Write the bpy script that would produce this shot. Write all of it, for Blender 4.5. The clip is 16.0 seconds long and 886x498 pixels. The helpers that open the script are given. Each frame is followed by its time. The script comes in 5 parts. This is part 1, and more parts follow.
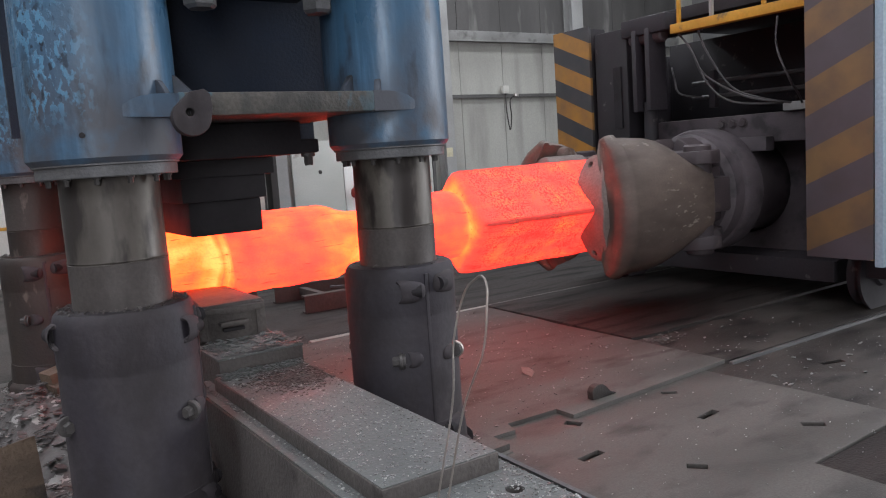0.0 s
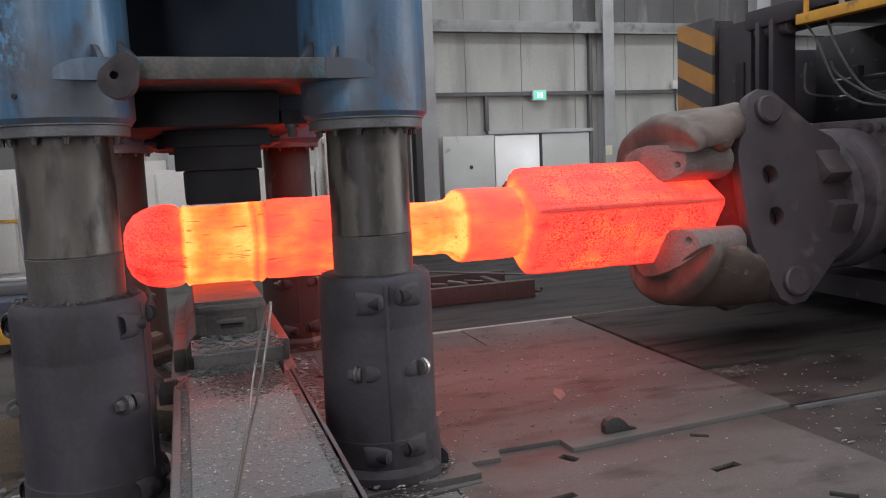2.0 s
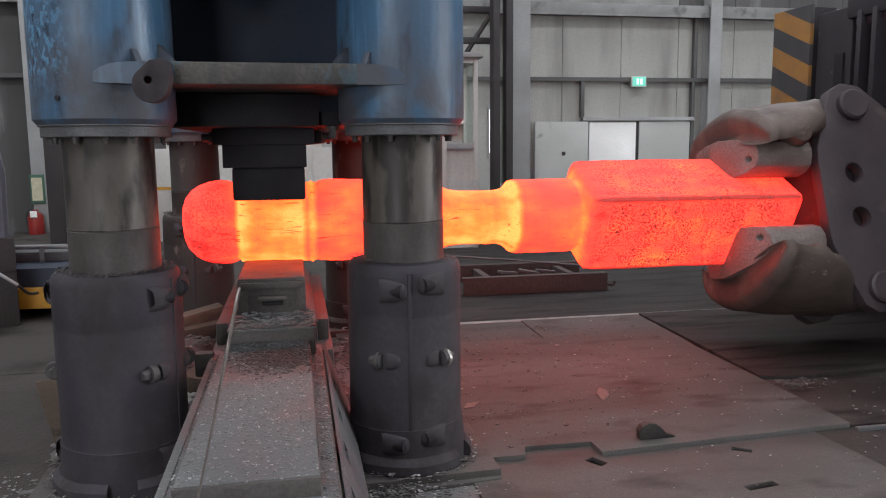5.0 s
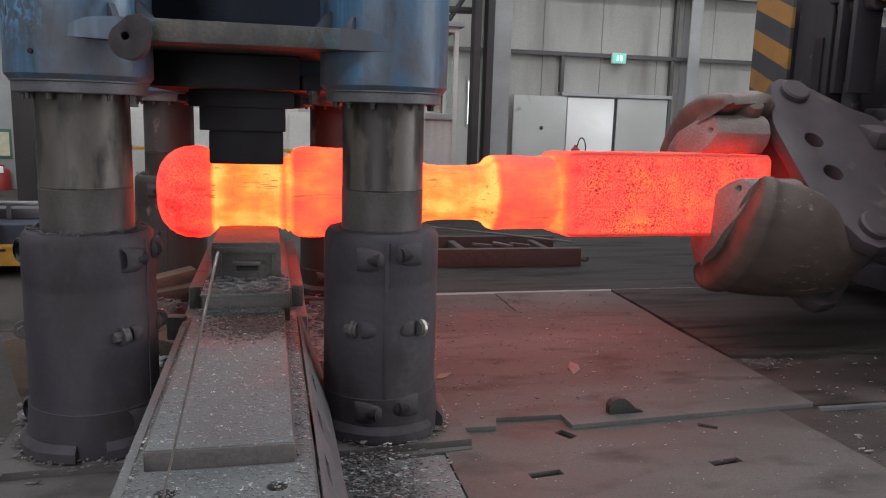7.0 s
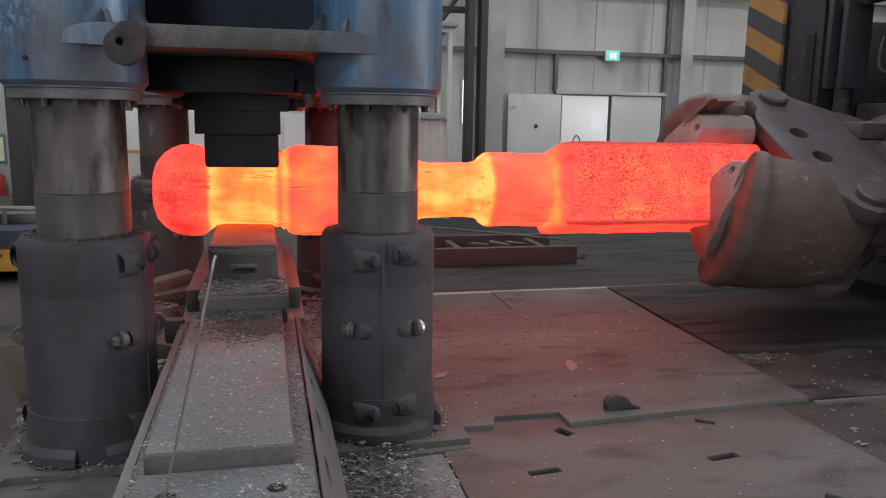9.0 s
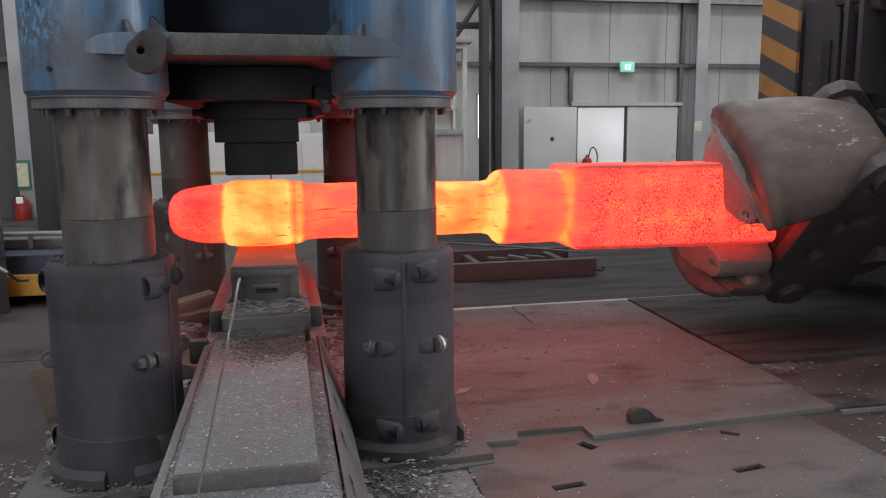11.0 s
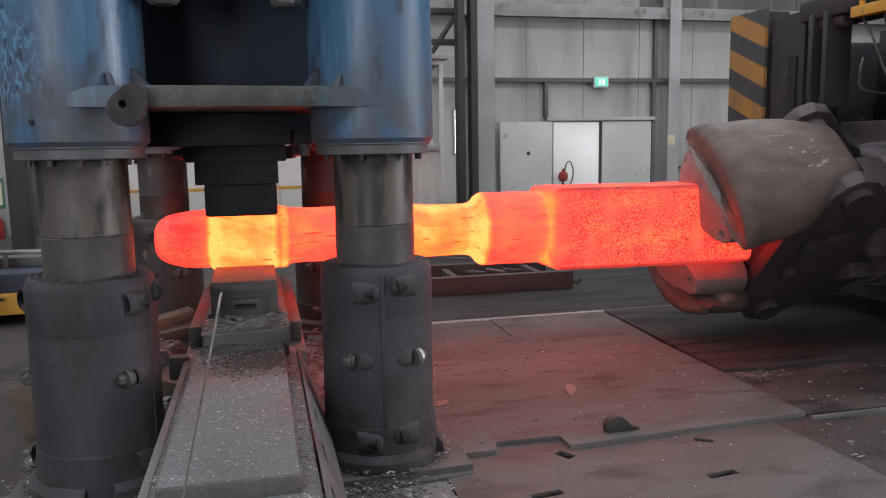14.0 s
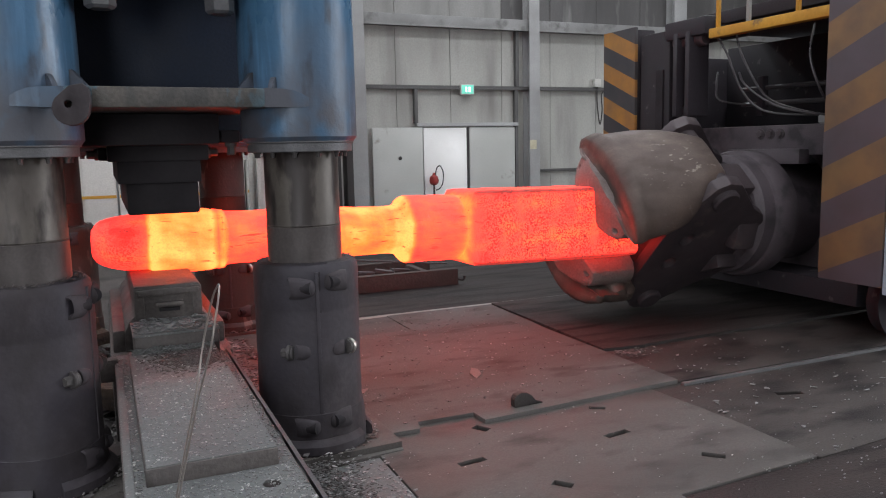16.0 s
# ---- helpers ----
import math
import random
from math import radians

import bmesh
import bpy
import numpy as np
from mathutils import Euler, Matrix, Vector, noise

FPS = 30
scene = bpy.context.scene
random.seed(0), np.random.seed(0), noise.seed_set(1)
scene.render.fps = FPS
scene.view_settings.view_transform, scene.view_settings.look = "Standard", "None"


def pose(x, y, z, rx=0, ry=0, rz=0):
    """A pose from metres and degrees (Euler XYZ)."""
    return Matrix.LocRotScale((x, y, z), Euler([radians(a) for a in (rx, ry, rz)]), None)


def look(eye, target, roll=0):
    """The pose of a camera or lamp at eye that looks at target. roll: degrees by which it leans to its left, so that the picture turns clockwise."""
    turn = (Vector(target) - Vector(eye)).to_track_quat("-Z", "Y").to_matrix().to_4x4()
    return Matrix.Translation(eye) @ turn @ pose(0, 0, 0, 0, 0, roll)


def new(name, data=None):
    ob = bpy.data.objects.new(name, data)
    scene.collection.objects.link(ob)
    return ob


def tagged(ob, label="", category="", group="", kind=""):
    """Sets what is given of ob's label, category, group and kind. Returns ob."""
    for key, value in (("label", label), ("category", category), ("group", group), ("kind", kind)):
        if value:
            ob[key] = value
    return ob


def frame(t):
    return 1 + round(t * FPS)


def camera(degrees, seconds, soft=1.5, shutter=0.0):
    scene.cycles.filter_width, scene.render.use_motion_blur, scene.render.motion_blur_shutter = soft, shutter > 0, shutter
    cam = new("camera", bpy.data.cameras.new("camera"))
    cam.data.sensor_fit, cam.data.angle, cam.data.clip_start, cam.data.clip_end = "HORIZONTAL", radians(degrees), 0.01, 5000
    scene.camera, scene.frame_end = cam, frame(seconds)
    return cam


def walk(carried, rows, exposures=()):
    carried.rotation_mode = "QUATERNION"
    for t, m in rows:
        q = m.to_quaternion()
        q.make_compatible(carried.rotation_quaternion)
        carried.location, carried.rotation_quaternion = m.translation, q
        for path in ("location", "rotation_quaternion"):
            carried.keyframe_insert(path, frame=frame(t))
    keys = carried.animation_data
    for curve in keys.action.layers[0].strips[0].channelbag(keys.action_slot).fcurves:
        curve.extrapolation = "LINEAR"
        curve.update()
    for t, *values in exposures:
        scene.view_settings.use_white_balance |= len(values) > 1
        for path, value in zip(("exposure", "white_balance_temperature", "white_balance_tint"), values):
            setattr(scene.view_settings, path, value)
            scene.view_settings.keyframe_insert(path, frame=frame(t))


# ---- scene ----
cam = camera(59.7, 16.0, soft=1.1)
PATH = [
    (0, (-1.294, -4.990, 1.584), (-0.212, -3.326, 1.344), -3.9),
    (0.5, (-0.972, -5.060, 1.539), (-0.015, -3.319, 1.317), -3.1),
    (1, (-0.670, -5.156, 1.582), (0.200, -3.369, 1.361), -3.3),
    (1.5, (-0.410, -5.282, 1.597), (0.308, -3.429, 1.371), -3.2),
    (2, (-0.202, -5.279, 1.590), (0.425, -3.395, 1.361), -2.5),
    (2.5, (-0.012, -5.312, 1.612), (0.550, -3.407, 1.381), -2.4),
    (3, (0.126, -5.382, 1.608), (0.531, -3.439, 1.366), -1.8),
    (3.5, (0.155, -5.371, 1.615), (0.507, -3.418, 1.364), -1.1),
    (4, (0.171, -5.335, 1.611), (0.508, -3.379, 1.358), -1.1),
    (6.5, (0.133, -5.298, 1.608), (0.577, -3.375, 1.288), 1.1),
    (7, (0.134, -5.292, 1.607), (0.571, -3.370, 1.266), 1.7),
    (7.5, (0.140, -5.293, 1.611), (0.575, -3.373, 1.263), 1.7),
    (8, (0.140, -5.298, 1.613), (0.580, -3.378, 1.263), 1.5),
    (10.5, (0.119, -5.327, 1.623), (0.539, -3.397, 1.308), -0.1),
    (11, (0.125, -5.334, 1.629), (0.524, -3.399, 1.323), -0.5),
    (11.5, (0.125, -5.330, 1.630), (0.508, -3.390, 1.331), -0.7),
    (12, (0.126, -5.333, 1.628), (0.501, -3.391, 1.337), -0.8),
    (12.5, (0.126, -5.342, 1.630), (0.497, -3.396, 1.349), -0.7),
    (13, (0.126, -5.349, 1.631), (0.496, -3.403, 1.350), -0.8),
    (13.5, (0.136, -5.367, 1.631), (0.527, -3.426, 1.353), -0.8),
    (14, (0.116, -5.397, 1.633), (0.571, -3.468, 1.364), -0.9),
    (14.5, (-0.001, -5.432, 1.639), (0.552, -3.527, 1.382), -0.9),
    (15, (-0.146, -5.519, 1.651), (0.510, -3.648, 1.393), -1.1),
    (15.5, (-0.227, -5.594, 1.635), (0.492, -3.746, 1.374), -1.3),
    (16, (-0.314, -5.665, 1.645), (0.482, -3.849, 1.382), -1.2),
]
walk(cam, [(t, look(eye, target, roll)) for t, eye, target, roll in PATH],
     [(0.0, 0.20), (1.0, 0.18), (3.5, 0.04), (8.0, 0.02), (11.5, 0.08), (16.0, 0.11)])

# ---- world, daylight through the roof lights ----
HALL = (-17.0, 19.0, -15.0, 11.15, 9.2)      # x0, x1, y0, back wall face, roof height
world = bpy.data.worlds.new("world")
scene.world = world
world.use_nodes = True
wn = world.node_tree
sky = wn.nodes.new("ShaderNodeTexSky")
sky.sky_type, sky.sun_disc = "NISHITA", False
sky.sun_elevation, sky.sun_rotation = radians(42), radians(200)
wn.links.new(sky.outputs[0], wn.nodes["Background"].inputs[0])
wn.nodes["Background"].inputs[1].default_value = 0.1


def area_lamp(name, m, sx, sy, power, colour):
    data = bpy.data.lights.new(name, "AREA")
    data.shape, data.size, data.size_y, data.energy, data.color = "RECTANGLE", sx, sy, power, colour
    ob = new(name, data)
    ob.matrix_world = m
    return ob


DAY = (0.93, 0.95, 1.0)
ROOF_LIGHTS = ((-9.6, -8.0), (-3.2, -1.4), (4.2, 6.0), (8.6, 9.8))      # strips of glazing, from y to y
for y0, y1 in ROOF_LIGHTS:
    area_lamp("roof_light", pose(1, (y0 + y1) / 2, HALL[4] - 0.02), 30, y1 - y0, 530 * (y1 - y0), DAY)
# the tall open gates: in the right-hand wall and behind the camera
area_lamp("gate_light", pose(HALL[1] - 0.1, -6.6, 2.9, 0, 90, 0), 5.4, 5.6, 1350, DAY)
area_lamp("gate_light", pose(-6.0, HALL[2] + 0.1, 2.9, 90, 0, 0), 4.0, 5.4, 650, DAY)

# ---- materials ----


def nodes(name):
    m = bpy.data.materials.new(name)
    m.use_nodes = True
    return m, m.node_tree, m.node_tree.nodes["Principled BSDF"]


def noise_fac(nt, scale, detail=6.0, low=0.35, high=0.65, squash=(1, 1, 1)):
    co = nt.nodes.new("ShaderNodeTexCoord")
    mp = nt.nodes.new("ShaderNodeMapping")
    mp.inputs["Scale"].default_value = squash
    nz = nt.nodes.new("ShaderNodeTexNoise")
    nz.inputs["Scale"].default_value, nz.inputs["Detail"].default_value = scale, detail
    rm = nt.nodes.new("ShaderNodeMapRange")
    rm.inputs["From Min"].default_value, rm.inputs["From Max"].default_value = low, high
    nt.links.new(co.outputs["Object"], mp.inputs[0])
    nt.links.new(mp.outputs[0], nz.inputs["Vector"])
    nt.links.new(nz.outputs[0], rm.inputs[0])
    return rm.outputs[0]


def mixed(nt, fac, a, b):
    mx = nt.nodes.new("ShaderNodeMix")
    mx.data_type = "RGBA"
    nt.links.new(fac, mx.inputs[0])
    for slot, v in ((6, a), (7, b)):
        if isinstance(v, tuple):
            mx.inputs[slot].default_value = (*v, 1)
        else:
            nt.links.new(v, mx.inputs[slot])
    return mx.outputs[2]


def surface(name, base, second, big=3.0, rough=(0.6, 0.85), metal=0.0, bump=0.3, grain=60.0, spots=None, spot_at=(0.6, 0.66), spot_scale=14.0,
            squash=(1, 1, 1), depth=0.01, vary=0.0, where=None):
    """Two-scale mottled surface: broad stains, fine grain, and, if given, sharp-edged spots of a third colour."""
    m, nt, sh = nodes(name)
    f1 = noise_fac(nt, big, squash=squash)
    f2 = noise_fac(nt, grain, 3.0, 0.3, 0.7)
    col = mixed(nt, f1, base, second)
    dark = tuple(c * 0.62 for c in base)
    half = nt.nodes.new("ShaderNodeMath")
    half.operation, half.inputs[1].default_value = "MULTIPLY", 0.45
    nt.links.new(f2, half.inputs[0])
    col = mixed(nt, half.outputs[0], col, dark)
    if spots:
        sf = noise_fac(nt, spot_scale, 8.0, *spot_at, squash=squash)
        if where:
            both = nt.nodes.new("ShaderNodeMath")
            both.operation = "MULTIPLY"
            nt.links.new(sf, both.inputs[0])
            nt.links.new(noise_fac(nt, *where), both.inputs[1])
            sf = both.outputs[0]
        col = mixed(nt, sf, col, spots)
    if vary:
        info = nt.nodes.new("ShaderNodeObjectInfo")
        hs = nt.nodes.new("ShaderNodeHueSaturation")
        mr = nt.nodes.new("ShaderNodeMapRange")
        mr.inputs["To Min"].default_value, mr.inputs["To Max"].default_value = 1 - vary, 1 + vary
        nt.links.new(info.outputs["Random"], mr.inputs[0])
        nt.links.new(mr.outputs[0], hs.inputs["Value"])
        nt.links.new(col, hs.inputs["Color"])
        col = hs.outputs[0]
    nt.links.new(col, sh.inputs["Base Color"])
    rr = nt.nodes.new("ShaderNodeMapRange")
    rr.inputs["To Min"].default_value, rr.inputs["To Max"].default_value = rough
    nt.links.new(f1, rr.inputs[0])
    nt.links.new(rr.outputs[0], sh.inputs["Roughness"])
    sh.inputs["Metallic"].default_value = metal
    if bump:
        bp = nt.nodes.new("ShaderNodeBump")
        bp.inputs["Strength"].default_value, bp.inputs["Distance"].default_value = bump, depth
        nt.links.new(f2, bp.inputs["Height"])
        nt.links.new(bp.outputs[0], sh.inputs["Normal"])
    return m


def glowing_steel(name):
    """Forging-hot steel: its heat runs along the bar (x), with cooler scale flaking on it."""
    m, nt, sh = nodes(name)
    co = nt.nodes.new("ShaderNodeTexCoord")
    sep = nt.nodes.new("ShaderNodeSeparateXYZ")
    nt.links.new(co.outputs["Object"], sep.inputs[0])
    rm = nt.nodes.new("ShaderNodeMapRange")
    rm.inputs["From Min"].default_value, rm.inputs["From Max"].default_value = -0.6, 4.0
    nt.links.new(sep.outputs[0], rm.inputs[0])
    ramp = nt.nodes.new("ShaderNodeValToRGB")
    el = ramp.color_ramp.elements
    heat = ((-0.6, 0.06), (-0.30, 0.14), (-0.24, 0.26), (-0.21, 0.96), (-0.14, 0.72), (0.05, 0.66), (0.19, 0.80), (0.225, 0.42), (0.255, 0.78), (0.30, 0.36), (0.8, 0.34),
            (1.08, 0.50), (1.2, 0.68), (1.5, 0.68), (1.56, 0.86), (1.64, 0.98), (1.69, 0.26), (1.94, 0.26), (2.07, 0.38), (2.119, 0.68), (2.152, 0.28), (2.21, 0.15), (2.6, 0.27), (3.0, 0.25), (3.9, 0.17))
    while len(el) < len(heat):
        el.new(0.5)
    for e, (x, h) in zip(el, heat):
        e.position, e.color = (x + 0.6) / 4.6, (h, h, h, 1)
    nt.links.new(rm.outputs[0], ramp.inputs[0])
    streak = noise_fac(nt, 5.0, 5.0, 0.3, 0.7, (0.7, 1.4, 1.4))
    band = noise_fac(nt, 3.2, 3.0, 0.35, 0.65, (2.4, 0.25, 0.25))
    add = nt.nodes.new("ShaderNodeMath")
    add.operation, add.inputs[1].default_value, add.inputs[2].default_value = "MULTIPLY_ADD", 0.44, -0.20
    nt.links.new(streak, add.inputs[0])
    add1 = nt.nodes.new("ShaderNodeMath")
    add1.operation, add1.inputs[1].default_value = "MULTIPLY_ADD", 0.12
    nt.links.new(band, add1.inputs[0])
    nt.links.new(add.outputs[0], add1.inputs[2])
    # the square block's long corners have cooled most
    edges = []
    for axis in (1, 2):
        ab = nt.nodes.new("ShaderNodeMath")
        ab.operation = "ABSOLUTE"
        nt.links.new(sep.outputs[axis], ab.inputs[0])
        edges.append(ab.outputs[0])
    least = nt.nodes.new("ShaderNodeMath")
    least.operation = "MINIMUM"
    nt.links.new(edges[0], least.inputs[0])
    nt.links.new(edges[1], least.inputs[1])
    ridge = nt.nodes.new("ShaderNodeMapRange")
    ridge.inputs["From Min"].default_value, ridge.inputs["From Max"].default_value = 0.258, 0.276
    nt.links.new(least.outputs[0], ridge.inputs[0])
    tot = nt.nodes.new("ShaderNodeMath")
    tot.operation = "ADD"
    nt.links.new(ramp.outputs[0], tot.inputs[0])
    nt.links.new(add1.outputs[0], tot.inputs[1])
    col = nt.nodes.new("ShaderNodeValToRGB")
    ce = col.color_ramp.elements
    glow = ((0.0, (0.26, 0.0068, 0.0052)), (0.15, (0.8, 0.0185, 0.0125)), (0.3, (1.0, 0.0235, 0.013)), (0.5, (1.0, 0.039, 0.0125)), (0.75, (1.0, 0.079, 0.013)), (1.0, (1.0, 0.148, 0.032)))
    while len(ce) < len(glow):
        ce.new(0.5)
    for e, (p, c) in zip(ce, glow):
        e.position, e.color = p, (*c, 1)
    nt.links.new(tot.outputs[0], col.inputs[0])
    # flakes of cooled scale: dense on the thick block, sparse streaks on the drawn part
    fine = noise_fac(nt, 82.0, 6.0, 0.50, 0.55)
    patch = noise_fac(nt, 4.2, 6.0, 0.30, 0.52, (1.7, 0.9, 0.9))
    thick = nt.nodes.new("ShaderNodeMapRange")
    thick.inputs["From Min"].default_value, thick.inputs["From Max"].default_value = 2.14, 2.26
    thick.inputs["To Min"].default_value = 0.12
    nt.links.new(sep.outputs[0], thick.inputs[0])
    tip = nt.nodes.new("ShaderNodeMapRange")
    tip.inputs["From Min"].default_value, tip.inputs["From Max"].default_value = -0.24, -0.32
    tip.inputs["To Max"].default_value = 0.75
    nt.links.new(sep.outputs[0], tip.inputs[0])
    scaly = nt.nodes.new("ShaderNodeMath")
    scaly.operation = "MAXIMUM"
    nt.links.new(thick.outputs[0], scaly.inputs[0])
    nt.links.new(tip.outputs[0], scaly.inputs[1])
    mul = nt.nodes.new("ShaderNodeMath")
    mul.operation = "MULTIPLY"
    nt.links.new(fine, mul.inputs[0])
    nt.links.new(patch, mul.inputs[1])
    mul2 = nt.nodes.new("ShaderNodeMath")
    mul2.operation = "MULTIPLY"
    nt.links.new(mul.outputs[0], mul2.inputs[0])
    nt.links.new(scaly.outputs[0], mul2.inputs[1])
    cracks = noise_fac(nt, 13.0, 5.0, 0.63, 0.70, (0.4, 3.4, 3.4))
    mx = nt.nodes.new("ShaderNodeMath")
    mx.operation = "MAXIMUM"
    low = nt.nodes.new("ShaderNodeMath")
    low.operation, low.inputs[1].default_value = "MULTIPLY", 0.8
    nt.links.new(cracks, low.inputs[0])
    nt.links.new(mul2.outputs[0], mx.inputs[0])
    nt.links.new(low.outputs[0], mx.inputs[1])
    rid = nt.nodes.new("ShaderNodeMath")
    rid.operation, rid.inputs[1].default_value = "MULTIPLY", 0.93
    nt.links.new(ridge.outputs[0], rid.inputs[0])
    mx2 = nt.nodes.new("ShaderNodeMath")
    mx2.operation = "MAXIMUM"
    nt.links.new(mx.outputs[0], mx2.inputs[0])
    nt.links.new(rid.outputs[0], mx2.inputs[1])
    mx = mx2
    out = mixed(nt, mx.outputs[0], col.outputs[0], (0.062, 0.0048, 0.004))
    nt.links.new(out, sh.inputs["Emission Color"])
    sh.inputs["Emission Strength"].default_value = 4.6
    sh.inputs["Base Color"].default_value = (0.10, 0.05, 0.04, 1)
    sh.inputs["Roughness"].default_value = 0.8
    bp = nt.nodes.new("ShaderNodeBump")
    bp.inputs["Strength"].default_value, bp.inputs["Distance"].default_value = 0.5, 0.01
    nt.links.new(fine, bp.inputs["Height"])
    nt.links.new(bp.outputs[0], sh.inputs["Normal"])
    return m


def striped(name, a, b, pitch, slope, axis):
    """Hazard stripes that lean by slope, over grime."""
    m, nt, sh = nodes(name)
    co = nt.nodes.new("ShaderNodeTexCoord")
    sep = nt.nodes.new("ShaderNodeSeparateXYZ")
    nt.links.new(co.outputs["Object"], sep.inputs[0])
    ma = nt.nodes.new("ShaderNodeMath")
    ma.operation, ma.inputs[1].default_value = "MULTIPLY_ADD", slope
    nt.links.new(sep.outputs[axis], ma.inputs[0])
    nt.links.new(sep.outputs[2], ma.inputs[2])
    pp = nt.nodes.new("ShaderNodeMath")
    pp.operation, pp.inputs[1].default_value = "DIVIDE", pitch
    nt.links.new(ma.outputs[0], pp.inputs[0])
    fr = nt.nodes.new("ShaderNodeMath")
    fr.operation = "FRACT"
    nt.links.new(pp.outputs[0], fr.inputs[0])
    gt = nt.nodes.new("ShaderNodeMapRange")
    gt.inputs["From Min"].default_value, gt.inputs["From Max"].default_value = 0.495, 0.505
    nt.links.new(fr.outputs[0], gt.inputs[0])
    col = mixed(nt, gt.outputs[0], a, b)
    grime = noise_fac(nt, 4.0, 6.0, 0.35, 0.75)
    half = nt.nodes.new("ShaderNodeMath")
    half.operation, half.inputs[1].default_value = "MULTIPLY", 0.6
    nt.links.new(grime, half.inputs[0])
    col = mixed(nt, half.outputs[0], col, (0.06, 0.05, 0.05))
    nt.links.new(col, sh.inputs["Base Color"])
    sh.inputs["Roughness"].default_value = 0.6
    return m


def blue_paint(name):
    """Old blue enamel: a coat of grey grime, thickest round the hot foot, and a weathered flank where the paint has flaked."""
    m, nt, sh = nodes(name)
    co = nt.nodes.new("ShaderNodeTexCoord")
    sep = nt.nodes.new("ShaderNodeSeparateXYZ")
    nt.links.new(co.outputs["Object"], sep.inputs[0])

    def calc(op, a, b):
        n = nt.nodes.new("ShaderNodeMath")
        n.operation, n.use_clamp = op, True
        for k, v in enumerate((a, b)):
            if isinstance(v, float):
                n.inputs[k].default_value = v
            else:
                nt.links.new(v, n.inputs[k])
        return n.outputs[0]

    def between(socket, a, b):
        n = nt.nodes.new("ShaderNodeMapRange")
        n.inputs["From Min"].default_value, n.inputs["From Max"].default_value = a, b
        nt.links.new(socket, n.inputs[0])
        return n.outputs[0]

    col = mixed(nt, noise_fac(nt, 2.2, 5.0, squash=(1.3, 1.3, 0.5)), (0.038, 0.102, 0.182), (0.054, 0.146, 0.256))
    col = mixed(nt, noise_fac(nt, 16.0, 6.0, 0.5, 0.7, (2.0, 2.0, 0.16)), col, (0.080, 0.180, 0.300))
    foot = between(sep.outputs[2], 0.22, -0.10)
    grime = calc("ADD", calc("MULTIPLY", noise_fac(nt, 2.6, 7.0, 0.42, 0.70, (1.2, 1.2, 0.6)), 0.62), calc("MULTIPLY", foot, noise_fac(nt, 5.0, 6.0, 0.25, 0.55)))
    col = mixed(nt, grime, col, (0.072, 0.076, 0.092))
    # the flaked flank
    flank = calc("MULTIPLY", between(sep.outputs[1], -0.17, -0.27), noise_fac(nt, 3.2, 4.0, 0.40, 0.56, (1.0, 1.0, 0.7)))
    flank = calc("MULTIPLY", flank, between(sep.outputs[2], -0.06, 0.06))
    pale = noise_fac(nt, 38.0, 7.0, 0.50, 0.57, (1.0, 1.0, 0.62))
    dark = noise_fac(nt, 30.0, 6.0, 0.57, 0.63, (1.0, 1.0, 0.7))
    col = mixed(nt, calc("MULTIPLY", flank, pale), col, (0.10, 0.25, 0.40))
    col = mixed(nt, calc("MULTIPLY", flank, dark), col, (0.018, 0.026, 0.042))
    soot = noise_fac(nt, 9.0, 7.0, 0.60, 0.72, (1.2, 1.2, 0.35))
    col = mixed(nt, calc("MULTIPLY", soot, 0.7), col, (0.030, 0.030, 0.036))
    nt.links.new(col, sh.inputs["Base Color"])
    rr = nt.nodes.new("ShaderNodeMapRange")
    rr.inputs["To Min"].default_value, rr.inputs["To Max"].default_value = 0.27, 0.60
    nt.links.new(grime, rr.inputs[0])
    nt.links.new(rr.outputs[0], sh.inputs["Roughness"])
    bp = nt.nodes.new("ShaderNodeBump")
    bp.inputs["Strength"].default_value, bp.inputs["Distance"].default_value = 0.5, 0.004
    nt.links.new(calc("ADD", calc("MULTIPLY", pale, flank), calc("MULTIPLY", noise_fac(nt, 36.0, 4.0, 0.3, 0.7), 0.45)), bp.inputs["Height"])
    nt.links.new(bp.outputs[0], sh.inputs["Normal"])
    return m


M = {}
M["sleeve"] = surface("dusty_cast_steel", (0.0313, 0.0270, 0.0357), (0.0626, 0.0522, 0.0557), 1.9, (0.62, 0.9), 0.0, 0.2, 34, (0.022, 0.018, 0.020), (0.48, 0.72), 5.0, (1.3, 1.3, 0.7), 0.005)
M["column"] = surface("worn_steel_column", (0.138, 0.122, 0.106), (0.072, 0.061, 0.054), 3.4, (0.28, 0.58), 0.28, 0.08, 50, (0.034, 0.027, 0.025), (0.49, 0.57), 4.6, (1.6, 1.6, 0.5), depth=0.003)
M["column_low"] = surface("scaled_column_foot", (0.092, 0.080, 0.078), (0.118, 0.103, 0.098), 3.0, (0.42, 0.68), 0.25, 0.12, 70, (0.052, 0.043, 0.042), (0.52, 0.66), 4.0, (1.3, 1.3, 0.5), depth=0.004)
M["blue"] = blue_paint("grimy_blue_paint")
# Blue taken near black, so the recess shade sits in the colour.
M["blue_dark"] = surface("shade_dark_blue_paint", (0.0042, 0.0097, 0.0248), (0.0075, 0.0165, 0.0390), 2.0, (0.6, 0.8), 0.0, 0.15, 60)
M["blue_grime"] = surface("grime_coated_blue_paint", (0.0550, 0.0605, 0.0770), (0.0396, 0.0572, 0.0858), 3.0, (0.5, 0.72), 0.0, 0.3, 45, (0.026, 0.026, 0.03), (0.55, 0.68), 6.0, depth=0.004)
